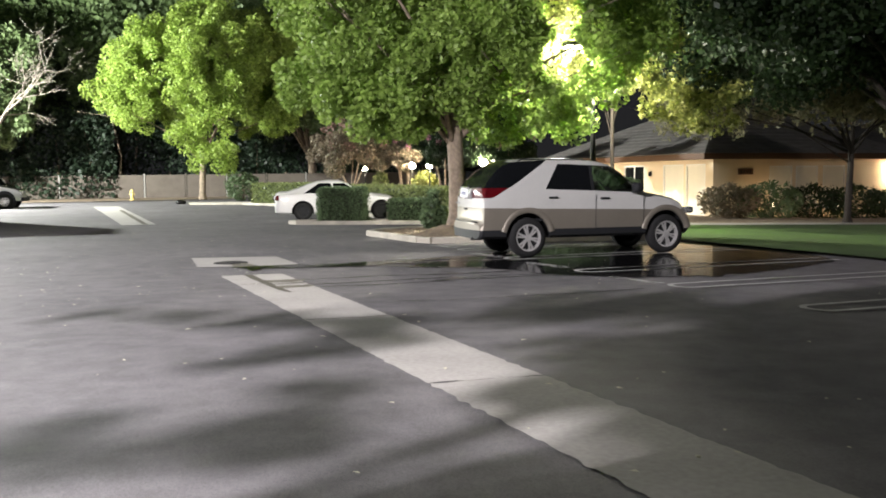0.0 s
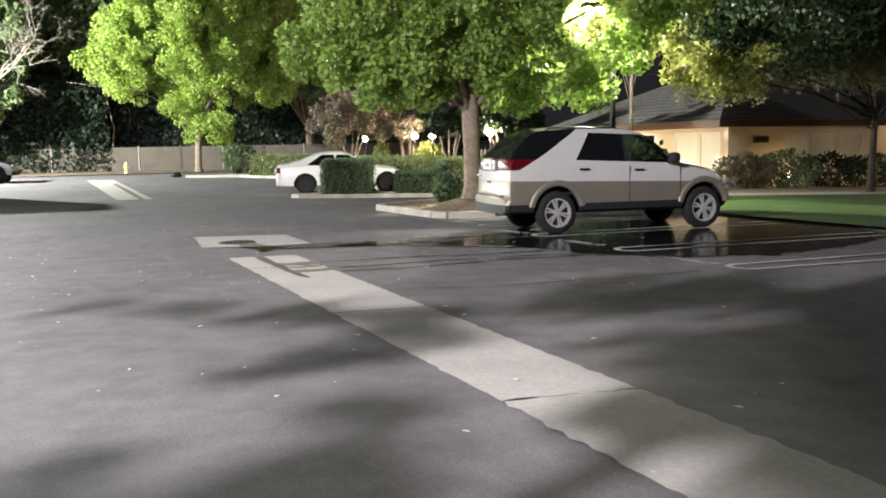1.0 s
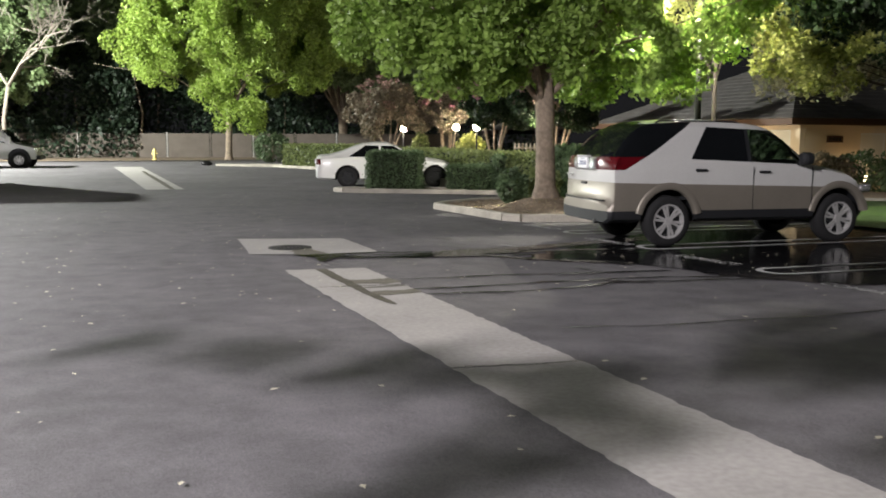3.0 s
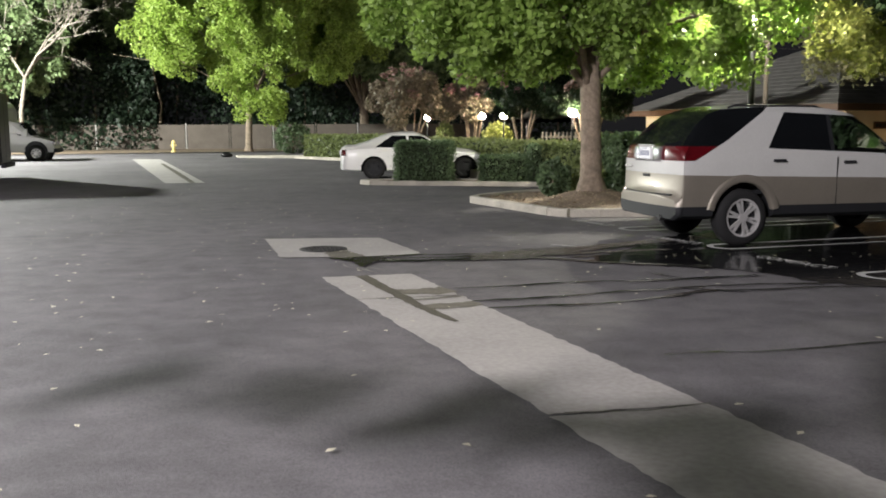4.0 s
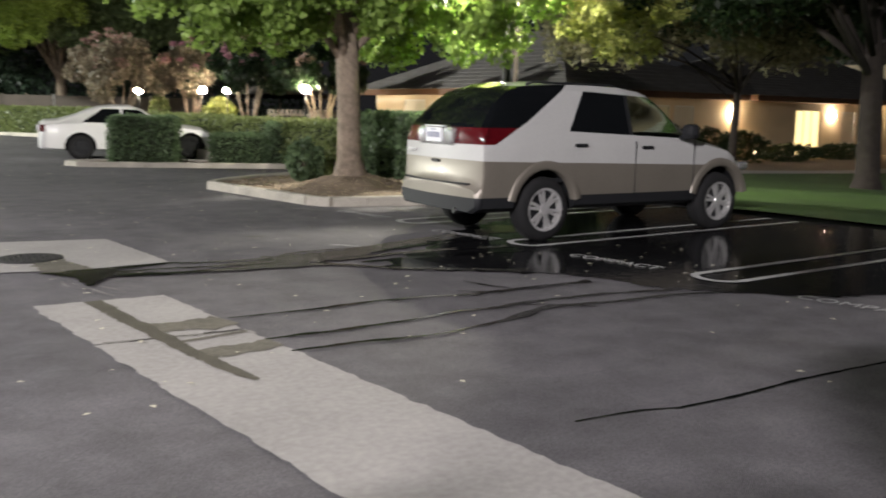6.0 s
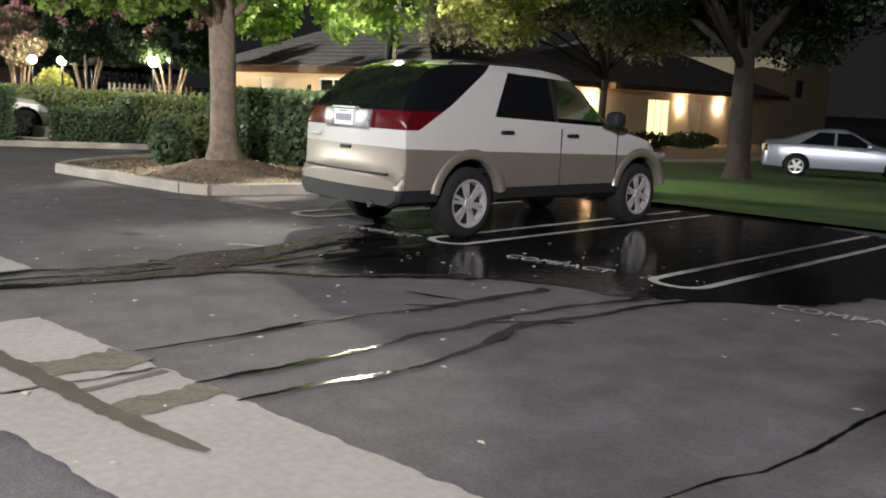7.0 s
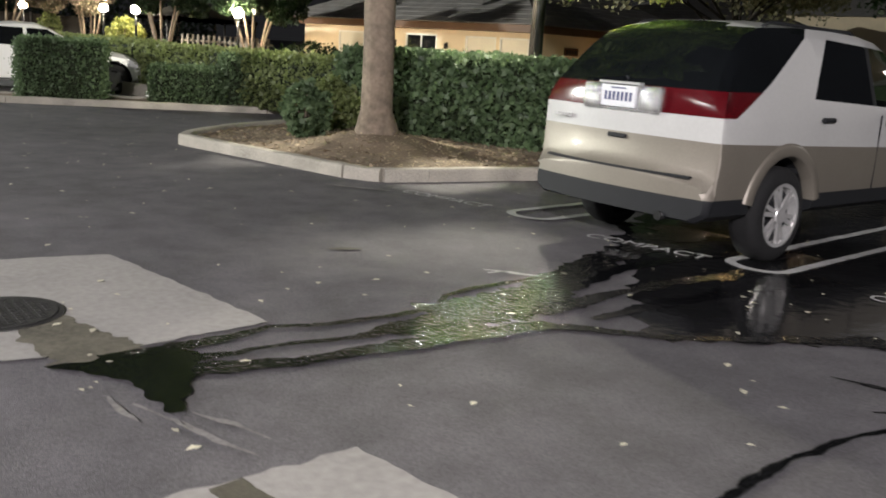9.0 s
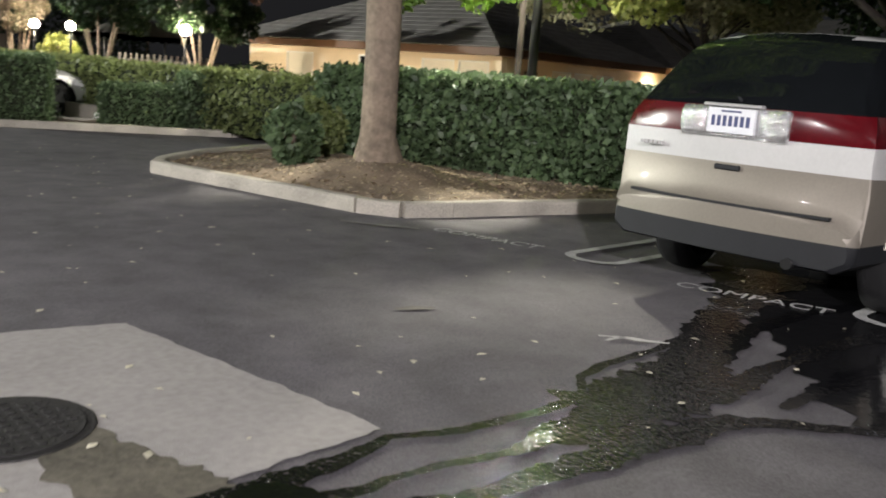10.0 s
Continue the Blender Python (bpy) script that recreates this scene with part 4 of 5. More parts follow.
    # inside: front seats, dashboard, wheel, floor
    for y in (-0.38, 0.38):
        bm = bmesh.new()
        prism(bm, [(1.3, 0.75), (1.12, 1.36), (1.2, 1.38), (1.42, 0.98), (1.85, 0.98), (1.88, 0.8)], -0.23, 0.23)
        for v in bm.verts:
            v.co = (v.co.x, v.co.z + y, v.co.y)
        bmesh.ops.recalc_face_normals(bm, faces=bm.faces)
        bmesh.ops.bevel(bm, geom=bm.edges[:], offset=0.03, segments=2, affect="EDGES")
        box(bm, 1.08, 1.19, y - 0.13, y + 0.13, 1.39, 1.56, 0.04)
        part("front_seat", bm, SEAT, car, "grey cloth front seat")
    bm = bmesh.new()
    box(bm, 2.0, 2.42, -0.8, 0.8, 0.9, 1.12, 0.05)
    part("dashboard", bm, DARKPLASTIC, car)
    bm = bmesh.new()
    ring = [(1.92 + 0.08 * math.sin(a), 0.38 + 0.18 * math.cos(a), 1.08 + 0.16 * math.sin(a)) for a in np.linspace(0, 2 * math.pi, 19)]
    tube(bm, ring, [0.014] * 19, 6)
    part("steering_wheel", bm, DARKPLASTIC, car)
    bm = bmesh.new()
    box(bm, -0.5, 2.4, -0.8, 0.8, 0.66, 0.7)
    part("cabin_floor", bm, DARKPLASTIC, car)
    bm = bmesh.new()
    box(bm, -0.962, -0.9, -0.09, 0.09, 0.865, 0.9, 0.01)
    part("tailgate_handle", bm, DARKPLASTIC, car)
    bm = bmesh.new()
    for k in range(14):
        box(bm, -1.024, -0.9, -0.7 + k * 0.1, -0.6 + k * 0.1, 0.652, 0.668)
    bmesh.ops.remove_doubles(bm, verts=bm.verts, dist=1e-4)
    bow(bm)
    part("bumper_seam", bm, DARKPLASTIC, car)
    bm = bmesh.new()
    for k in range(5):
        box(bm, -0.952, -0.92, 0.66 - k * 0.035 - 0.013, 0.66 - k * 0.035 + 0.013, 0.975, 1.0)
    part("badge", bm, CHROME, car, "small chrome badge bars")
    bm = bmesh.new()
    tube(bm, [(-0.9, -0.02, 1.3), (-0.83, 0.1, 1.36), (-0.8, 0.42, 1.38)], [0.012, 0.009, 0.008], 6)
    part("rear_wiper", bm, DARKPLASTIC, car)
    for s in (-1, 1):
        bm = bmesh.new()
        tube(bm, [(-0.1, s * 0.58, 1.745), (0.0, s * 0.58, 1.775), (1.2, s * 0.58, 1.765), (1.38, s * 0.58, 1.7)], [0.014] * 4, 6)
        part("roof_rail", bm, DARKPLASTIC, car)
        bm = bmesh.new()
        box(bm, 2.08, 2.26, s * 0.99 - 0.1, s * 0.99 + 0.1, 1.15, 1.33, 0.06)
        box(bm, 2.13, 2.22, s * 0.88 - 0.05, s * 0.88 + 0.05, 1.14, 1.19, 0.01)
        part("door_mirror", bm, DARKPLASTIC, car)
        for hx, hz in ((0.5, 1.08), (1.55, 1.05)):
            bm = bmesh.new()
            box(bm, hx - 0.09, hx + 0.09, s * 0.893 - 0.018, s * 0.893 + 0.018, hz - 0.018, hz + 0.018, 0.012)
            part("door_handle", bm, DARKPLASTIC, car, "dark door handle")
        for dx in (1.36, 2.36):
            bm = bmesh.new()
            box(bm, dx - 0.004, dx + 0.004, s * 0.8905 - 0.004, s * 0.8905 + 0.004, 0.5 if dx > 0.6 else 0.84, 1.12)
            part("door_seam", bm, DARKPLASTIC, car)
        bm = bmesh.new()
        box(bm, 3.3, 3.5, s * 0.66 - 0.14, s * 0.66 + 0.14, 0.74, 0.86, 0.04)
        part("headlight", bm, CLEAR, car)
    bm = bmesh.new()
    cyl(bm, (-0.86, -0.5, 0.36), (1, 0, 0), 0.035, 0.3, 12)
    part("exhaust_pipe", bm, BLACK_METAL, car)
    return car


def sedan(m, paint, label, rims):
    """A four-door saloon, rear axle at the origin."""
    car = thing("sedan", m, label, "car")
    st = [(-1.0, 0.74, 0.3, 0.62, 0.7, 0.66), (-0.96, 0.8, 0.28, 0.84, 0.95, 0.68), (-0.85, 0.84, 0.26, 0.9, 1.02, 0.68), (-0.55, 0.87, 0.24, 0.92, 1.04, 0.66), (-0.15, 0.885, 0.24, 0.93, 1.15, 0.6), (0.2, 0.89, 0.24, 0.93, 1.3, 0.55), (0.5, 0.89, 0.24, 0.93, 1.39, 0.54), (0.85, 0.89, 0.24, 0.92, 1.43, 0.54),
          (1.25, 0.89, 0.24, 0.91, 1.43, 0.56), (1.6, 0.888, 0.24, 0.9, 1.3, 0.58), (2.15, 0.885, 0.24, 0.88, 1.0, 0.66), (2.5, 0.88, 0.24, 0.84, 0.94, 0.68), (3.0, 0.86, 0.25, 0.78, 0.87, 0.66), (3.35, 0.8, 0.26, 0.68, 0.76, 0.58), (3.55, 0.68, 0.28, 0.52, 0.58, 0.5)]
    belt, top = line((-0.2, 0.975), (2.2, 0.93)), line((0.0, 1.33), (1.6, 1.31))
    rear_l, front_l = line((0.0, 0.94), (0.62, 1.36)), line((1.3, 1.4), (2.02, 0.96))
    b1, b2 = line((0.98, 0.5), (0.98, 1.5)), line((1.05, 0.5), (1.05, 1.5))
    tail0, tail1 = ((0, 0.72), (0, 1)), ((0, 0.9), (0, 1))
    bm = shell(st, {0.0: 0.33, 2.72: 0.33}, 0.38, [belt, top, rear_l, front_l, b1, b2, tail0, tail1], 0.78)

    def kind(x, y, z, n):
        s = "l" if y > 0 else "r"
        for wx in (0, 2.72):
            if math.hypot(x - wx, z - 0.33) < 0.385 and abs(y) < 0.87:
                return ("wheel_well", (wx, s))
        if abs(n.y) > 0.45 and above(belt, x, z) and not above(top, x, z) and not above(rear_l, x, z) and not above(front_l, x, z):
            if x < 0.98:
                return ("rear_side_window", s)
            if x > 1.05:
                return ("front_side_window", s)
        if n.z < 0.9 and z > 1.06 and abs(y) < 0.6 and abs(n.y) < 0.4:
            if x > 1.3:
                return ("windscreen", "")
            if x < 0.25:
                return ("rear_window", "")
        if x < -0.8 and 0.72 < z < 0.9 and abs(y) > 0.42:
            return ("taillight", s)
        return ("body", "")

    mats = {"body": (paint, ""), "wheel_well": (DARKPLASTIC, ""), "rear_window": (GLASS, ""), "taillight": (RED, "red taillight lens"), "rear_side_window": (GLASS, ""), "front_side_window": (GLASS, ""), "windscreen": (GLASS, "")}
    split(bm, kind, car, mats)
    for x in (0, 2.72):
        for s in (-1, 1):
            wheel(car, x, s * 0.775, 0.325, s, 0.21, 5, 0.2, rims)
    for s in (-1, 1):
        bm = bmesh.new()
        box(bm, 1.85, 2.0, s * 0.97 - 0.08, s * 0.97 + 0.08, 0.92, 1.05, 0.04)
        part("door_mirror", bm, paint, car)
        bm = bmesh.new()
        box(bm, 3.2, 3.44, s * 0.6 - 0.13, s * 0.6 + 0.13, 0.56, 0.68, 0.04)
        part("headlight", bm, CLEAR, car)
        for hx in (0.25, 1.2):
            bm = bmesh.new()
            box(bm, hx - 0.08, hx + 0.08, s * 0.89 - 0.015, s * 0.89 + 0.015, 0.82, 0.85, 0.01)
            part("door_handle", bm, paint, car)
    bm = bmesh.new()
    box(bm, -1.02, -0.95, -0.16, 0.16, 0.74, 0.88, 0.008)
    part("number_plate", bm, PLATE, car, "blank white number plate")
    return car


def bus(m):
    """A small shuttle bus with a van's nose."""
    b = thing("shuttle_bus", m, "white shuttle bus with a van nose and black side windows", "bus")
    bm = bmesh.new()
    prism(bm, [(-6.2, 0.45), (-6.2, 2.75), (-5.9, 2.9), (-0.9, 2.9), (-0.55, 2.78), (-0.35, 2.45), (-0.35, 1.9), (0.05, 1.85), (0.55, 1.2), (1.35, 1.02), (1.55, 0.8), (1.58, 0.45)], -1.1, 1.1)
    for v in bm.verts:
        v.co = (v.co.x, v.co.z * (1 if v.co.x < -0.3 else 0.88), v.co.y)
    bmesh.ops.recalc_face_normals(bm, faces=bm.faces)
    bmesh.ops.bevel(bm, geom=bm.edges[:], offset=0.05, segments=2, affect="EDGES")
    part("body", bm, CAR_WHITE, b)
    for x0, x1, z0, z1, y in ((-5.8, -4.4, 1.5, 2.35, 1.1), (-4.3, -2.9, 1.5, 2.35, 1.1), (-2.8, -1.9, 1.5, 2.35, 1.1), (-1.75, -0.85, 0.6, 2.45, 1.1), (-0.3, 0.15, 1.15, 1.75, 0.97)):
        for s in (-1, 1):
            bm = bmesh.new()
            box(bm, x0, x1, s * y - 0.012, s * y + 0.012, z0, z1, 0.02)
            part("side_window", bm, GLASS, b, "black side glass")
    bm = bmesh.new()
    prism(bm, [(0.07, 1.82), (0.13, 1.86), (0.6, 1.26), (0.55, 1.22)], -0.85, 0.85)
    for v in bm.verts:
        v.co = (v.co.x, v.co.z, v.co.y)
    bmesh.ops.recalc_face_normals(bm, faces=bm.faces)
    part("windscreen", bm, GLASS, b)
    for s in (-1, 1):
        bm = bmesh.new()
        box(bm, 0.25, 0.45, s * 1.12 - 0.12, s * 1.12 + 0.12, 1.2, 1.55, 0.05)
        part("door_mirror", bm, CAR_WHITE, b)
        bm = bmesh.new()
        box(bm, 1.35, 1.57, s * 0.72 - 0.15, s * 0.72 + 0.15, 0.78, 0.98, 0.03)
        part("headlight", bm, CLEAR, b)
        for x in (0.75, -4.3):
            wheel(b, x, s * 0.92, 0.4, s, 0.22, 8, 0.24)
            bm = bmesh.new()
            cyl(bm, (x, s * 0.84, 0.46), (0, 1, 0), 0.52, 0.3, 28)
            part("wheel_arch", bm, DARKPLASTIC, b)
    bm = bmesh.new()
    box(bm, 1.5, 1.68, -0.95, 0.95, 0.42, 0.62, 0.04)
    part("bumper", bm, DARKPLASTIC, b)
    return b


def box_van(m):
    v = thing("box_van", m, "dark box van seen against the light", "van")
    # body coloured black for the shade on its backlit side
    bm = bmesh.new()
    box(bm, -4.2, 0, -1.05, 1.05, 0.5, 2.85, 0.05)
    part("cargo_box", bm, BLACK_METAL, v)
    bm = bmesh.new()
    prism(bm, [(-6.0, 0.45), (-6.0, 1.1), (-5.4, 1.25), (-4.9, 2.0), (-4.22, 2.05), (-4.22, 0.45)], -0.95, 0.95)
    for q in bm.verts:
        q.co = (q.co.x, q.co.z, q.co.y)
    bmesh.ops.recalc_face_normals(bm, faces=bm.faces)
    part("cab", bm, BLACK_METAL, v)
    for y in (-0.5, 0.5):
        bm = bmesh.new()
        box(bm, -0.01, 0.025, y - 0.48, y + 0.48, 0.6, 2.75, 0.01)
        part("rear_door", bm, BLACK_METAL, v)
    for x in (-1.0, -5.0):
        for s in (-1, 1):
            wheel(v, x, s * 0.9, 0.38, s, 0.21, 8)
    bm = bmesh.new()
    box(bm, -0.02, 0.14, -1.0, 1.0, 0.42, 0.56, 0.02)
    part("bumper", bm, DARKPLASTIC, v)


suv()
sedan(pose(-2.15, 18.75, 0.0, 0, 0, -7) @ Matrix.Diagonal((1.07, 1.05, 1.05, 1)), SEDAN_WHITE, "white four-door sedan parked behind a clipped bush", DARKPLASTIC)
sedan(pose(19.6, 6.8, height(19.6, 6.8) + 0.05, 0, 0, -62), SILVER, "silver four-door sedan parked beyond the lawn", CHROME)
bus(pose(-16.6, 36.3, 0.17, 0, 0, 2))
box_van(pose(-13.95, 21.6, 0.0, 0, 0, 5))


# ---- trees ----
def tree(name, base, label, trunk, r0, lobes, leaf, size, per, seed, bark=None, limbs=14, droop=0.0, lobe_flat=0.8, gap=None):
    """A trunk, limbs that reach into each lobe, and a crown of leaves. lobes: rows of x, y, z, radius from the foot."""
    t = thing(name, pose(*base), label, "tree")
    r = np.random.default_rng(seed)
    bm = bmesh.new()
    lean = r.uniform(-0.08, 0.08, 2)
    tube(bm, [(0, 0, -0.25), (0, 0, 0.02), (0.0, 0, 0.3), (lean[0] * 0.5, lean[1] * 0.5, trunk * 0.55), (lean[0], lean[1], trunk), (lean[0] * 2, lean[1] * 2, trunk * 1.5)], [r0 * 1.9, r0 * 1.55, r0 * 1.12, r0, r0 * 0.95, r0 * 0.6], 16)
    for v in bm.verts:
        v.co += 0.035 * r0 / 0.2 * Vector((noise.noise(v.co * 3), noise.noise(v.co * 3 + Vector((5, 0, 0))), 0))
    part("trunk", bm, bark or BARK, t)
    for x, y, z, q in sorted(lobes, key=lambda k: -k[3])[:limbs]:
        bm = bmesh.new()
        s = (lean[0], lean[1], trunk * r.uniform(0.8, 1.25))
        mid = (x * 0.4 + r.uniform(-0.2, 0.2), y * 0.4 + r.uniform(-0.2, 0.2), s[2] + (z - s[2]) * 0.55)
        w = r0 * r.uniform(0.28, 0.5)
        tube(bm, [s, mid, (x, y, z)], [w, w * 0.65, w * 0.22], 7)
        for _ in range(3):
            e = r.normal(size=3) * q * 0.7
            tube(bm, [(mid[0] * 0.4 + x * 0.6, mid[1] * 0.4 + y * 0.6, mid[2] * 0.4 + z * 0.6), (x + e[0], y + e[1], z + abs(e[2]) * 0.5)], [w * 0.3, w * 0.08], 5)
        part("limb", bm, bark or BARK, t)
    out = []
    for x, y, z, q in lobes:
        n = int(per * q * q)
        # small clumps on the lobe, so that it has bosses and gaps
        k = max(int(9 * q), 6)
        e = r.normal(size=(k, 3))
        e /= np.linalg.norm(e, axis=1)[:, None]
        c = np.array((x, y, z)) + e * q * (1, 1, lobe_flat) * r.uniform(0.55, 0.95, (k, 1))
        pick = r.integers(0, k, n)
        d = r.normal(size=(n, 3))
        d /= np.linalg.norm(d, axis=1)[:, None]
        p = c[pick] + d * q * 0.42 * r.uniform(0.25, 1, (n, 1)) ** 0.5
        if droop:
            p[:, 2] -= droop * r.uniform(0, 1, n) ** 2 * q
        out.append(p)
    out = np.concatenate(out)
    if gap:
        # openings in the boughs, along lines, that let a lamp's light through
        for g in gap:
            p, q = (np.array(v, float) - np.array(base) for v in g[:2])
            k = np.clip((out - p) @ (q - p) / ((q - p) @ (q - p)), 0, 1)
            out = out[np.linalg.norm(out - p - k[:, None] * (q - p), axis=1) > g[2]]
    leaves("crown", out, size, leaf, t, seed=seed, flat=0.5)
    return t


def lobe_ring(centre, radii, n, q, seed, low=-0.6, fill=4):
    """Lobes spread evenly over a crown."""
    r = np.random.default_rng(seed)
    rows = []
    for k in range(n):
        z = low + (1 - low) * (k + 0.5) / n
        a = k * 2.39996 + r.uniform(-0.3, 0.3)
        s = math.sqrt(max(1 - z * z, 0))
        f = r.uniform(0.72, 0.92)
        rows.append((centre[0] + radii[0] * s * math.cos(a) * f, centre[1] + radii[1] * s * math.sin(a) * f, centre[2] + radii[2] * z * f, q * r.uniform(0.75, 1.2)))
    for _ in range(fill):
        e = r.normal(size=3) * 0.35
        rows.append((centre[0] + radii[0] * e[0], centre[1] + radii[1] * e[1], centre[2] + radii[2] * e[2], q))
    return rows


# the maple in the island
tree("shade_tree", (0.44, 6.3, 0.33), "large broad-leaved tree with a grey trunk in a kerbed island", 2.1, 0.2,
     lobe_ring((0.5, 0.5, 5.6), (4.5, 4.6, 3.6), 40, 1.35, 3, -0.72, 10) + [(-2.2, 0.6, 2.9, 0.9), (-1.2, -0.8, 2.7, 0.7), (-1.6, -0.6, 3.0, 0.9), (1.2, -1.4, 3.1, 0.9), (0.4, 1.4, 2.8, 0.9), (-0.6, 1.0, 2.7, 0.8), (2.6, 0.2, 3.0, 0.9), (-2.6, -0.4, 3.3, 0.9), (0.2, -1.1, 3.1, 0.8), (0.3, 0.2, 3.2, 0.8), (2.0, 2.6, 2.9, 0.9), (4.2, 2.6, 3.2, 1.0), (-3.4, 1.8, 3.6, 1.0)], LEAF_MID, 0.125, 2300, 3, limbs=14, gap=OPENINGS + [((1.2, 1.2, 3.7), (4.0, 7.85, 5.0), 0.55), ((1.2, 1.2, 4.6), (4.0, 7.85, 6.2), 0.5)])
# a thin tree round the lamp post, lit from inside
tree("slim_tree", (6.3, 9.6, 0.0), "slim tree with yellow-green leaves lit by a lamp", 3.0, 0.06,
     lobe_ring((0.5, 0.6, 5.4), (3.2, 2.6, 2.9), 20, 0.95, 5, -0.45, 3) + [(-1.5, -0.5, 4.4, 0.7), (-1.9, -0.5, 5.3, 0.8), (-0.9, -1.4, 5.8, 0.8), (-2.3, -0.6, 6.3, 0.9), (-0.1, -2.6, 4.2, 0.8), (-0.5, -3.4, 5.2, 0.9), (1.6, -1.2, 3.4, 0.8), (2.5, -0.8, 3.7, 0.8), (0.9, -1.6, 3.6, 0.7), (3.3, -0.4, 3.3, 0.7), (3.0, -1.4, 4.2, 0.8)], LEAF_LAMP, 0.13, 1250, 6, bark=UNLIT_BARK, limbs=10, gap=OPENINGS)
tree("dim_tree", (13.9, 5.3, -0.24), "big shaded tree with drooping feathery boughs on the lawn", 2.9, 0.26,
     lobe_ring((-0.2, 0.3, 7.4), (7.4, 6.2, 3.9), 44, 1.9, 8, -0.8, 8), LEAF_SHADED, 0.16, 950, 8, bark=UNLIT_BARK)
tree("feathery_tree", (17.3, 12.6, -0.34), "low tree with drooping feathery grey-green boughs", 2.4, 0.12,
     lobe_ring((-1.6, -0.4, 4.6), (6.4, 2.4, 1.0), 30, 0.95, 9, -0.6, 4), LEAF_DROOP, 0.15, 800, 9, bark=UNLIT_BARK, droop=0.5, lobe_flat=0.6)
# the lime-coloured tree by the fence, and the dim ones beside it
tree("lime_tree", (-5.85, 46.3, 0.34), "round-headed lime green tree lit from one side", 2.7, 0.2,
     lobe_ring((0.9, -0.3, 7.7), (6.9, 5.6, 4.9), 60, 1.45, 10, -0.62, 10), LEAF_LIME, 0.16, 1550, 10)
tree("far_tree", (2.5, 55.0, 0.3), "tall dark green tree behind the planting", 3.0, 0.3,
     lobe_ring((0, 0, 10.5), (8.0, 5.0, 7.5), 40, 2.3, 12, -0.8, 8), LEAF_FAR, 0.34, 330, 12)
tree("far_tree", (-12.5, 64.0, 0.3), "tall dark green tree behind the fence", 4.0, 0.35,
     lobe_ring((0, 0, 13.0), (9.5, 5.0, 9.5), 46, 2.8, 13, -0.8, 8), LEAF_FAR, 0.42, 230, 13)
tree("far_tree", (-27.0, 60.0, 0.3), "tall dark green tree behind the fence", 4.0, 0.35,
     lobe_ring((0, 0, 12.5), (9.0, 5.0, 10.5), 44, 2.8, 14, -0.85, 8), LEAF_FAR, 0.42, 230, 14)
tree("far_tree", (14.0, 66.0, 0.3), "tall dark green tree behind the gardens", 4.0, 0.35,
     lobe_ring((0, 0, 11.5), (9.0, 5.0, 8.5), 40, 2.8, 15, -0.8, 8), LEAF_FAR, 0.42, 220, 15)
tree("leafy_tree", (-20.6, 50.5, 0.3), "leafy green tree brightly lit beside a bare one", 3.4, 0.25,
     lobe_ring((0, 0, 7.2), (3.6, 3.4, 4.4), 30, 1.5, 16, -0.85, 6), LEAF_PALE, 0.28, 480, 16)
tree("overhanging_tree", (-22.5, 30.5, 0.1), "green tree whose boughs hang over the lane", 5.6, 0.2,
     lobe_ring((8.6, -1.6, 12.4), (4.8, 4.0, 1.7), 24, 1.25, 17, -0.7, 5), LEAF_MID, 0.22, 560, 17, limbs=0)


def bare_tree(base, seed):
    t = thing("bare_tree", pose(*base), "leafless tree with pale crooked branches", "tree")
    r = np.random.default_rng(seed)
    bm = bmesh.new()

    def grow(p, d, l, w, depth):
        q = p + d * l * 0.5 + Vector(r.normal(size=3) * l * 0.07)
        e = q + (d + Vector(r.normal(size=3) * 0.22)).normalized() * l * 0.5
        tube(bm, [p, q, e], [w, w * 0.8, w * 0.62], 6)
        if depth:
            for _ in range(3 if depth > 1 else 4):
                n = (d + Vector(r.normal(size=3) * 0.55) + Vector((0, 0, 0.12))).normalized()
                grow(e if r.uniform() < 0.6 else q, n, l * r.uniform(0.55, 0.8), w * 0.55, depth - 1)

    grow(Vector((0, 0, -0.1)), Vector((0.1, 0, 1)), 4.2, 0.17, 5)
    part("bare_crown", bm, PALEBARK, t)


bare_tree((-18.9, 47.0, 0.3), 4)


def myrtle(base, seed, leaf, flower, radii, label):
    t = thing("crape_myrtle", pose(*base), label, "tree")
    r = np.random.default_rng(seed)
    for k in range(5):
        bm = bmesh.new()
        a = k * 1.256 + r.uniform(-0.3, 0.3)
        tube(bm, [(0.1 * math.cos(a), 0.1 * math.sin(a), -0.1), (0.35 * math.cos(a), 0.35 * math.sin(a), 1.1), (0.9 * math.cos(a) * radii[0] * 0.5, 0.9 * math.sin(a) * radii[1] * 0.5, 2.6), (1.3 * math.cos(a) * radii[0] * 0.5, 1.3 * math.sin(a) * radii[1] * 0.5, 3.2)], [0.06, 0.05, 0.035, 0.012], 6)
        part("stem", bm, BARK, t)
    leaves("crown", cloud((0, 0, 2.85), radii, 30, 300, r, (0.2, 0.36), -0.8), 0.17, leaf, t, seed=seed)
    if flower:
        leaves("blossom", cloud((0, 0, 3.15), [q * 1.02 for q in radii], 16, 60, r, (0.1, 0.2), -0.2, 0.85), 0.13, flower, t, seed=seed + 1)


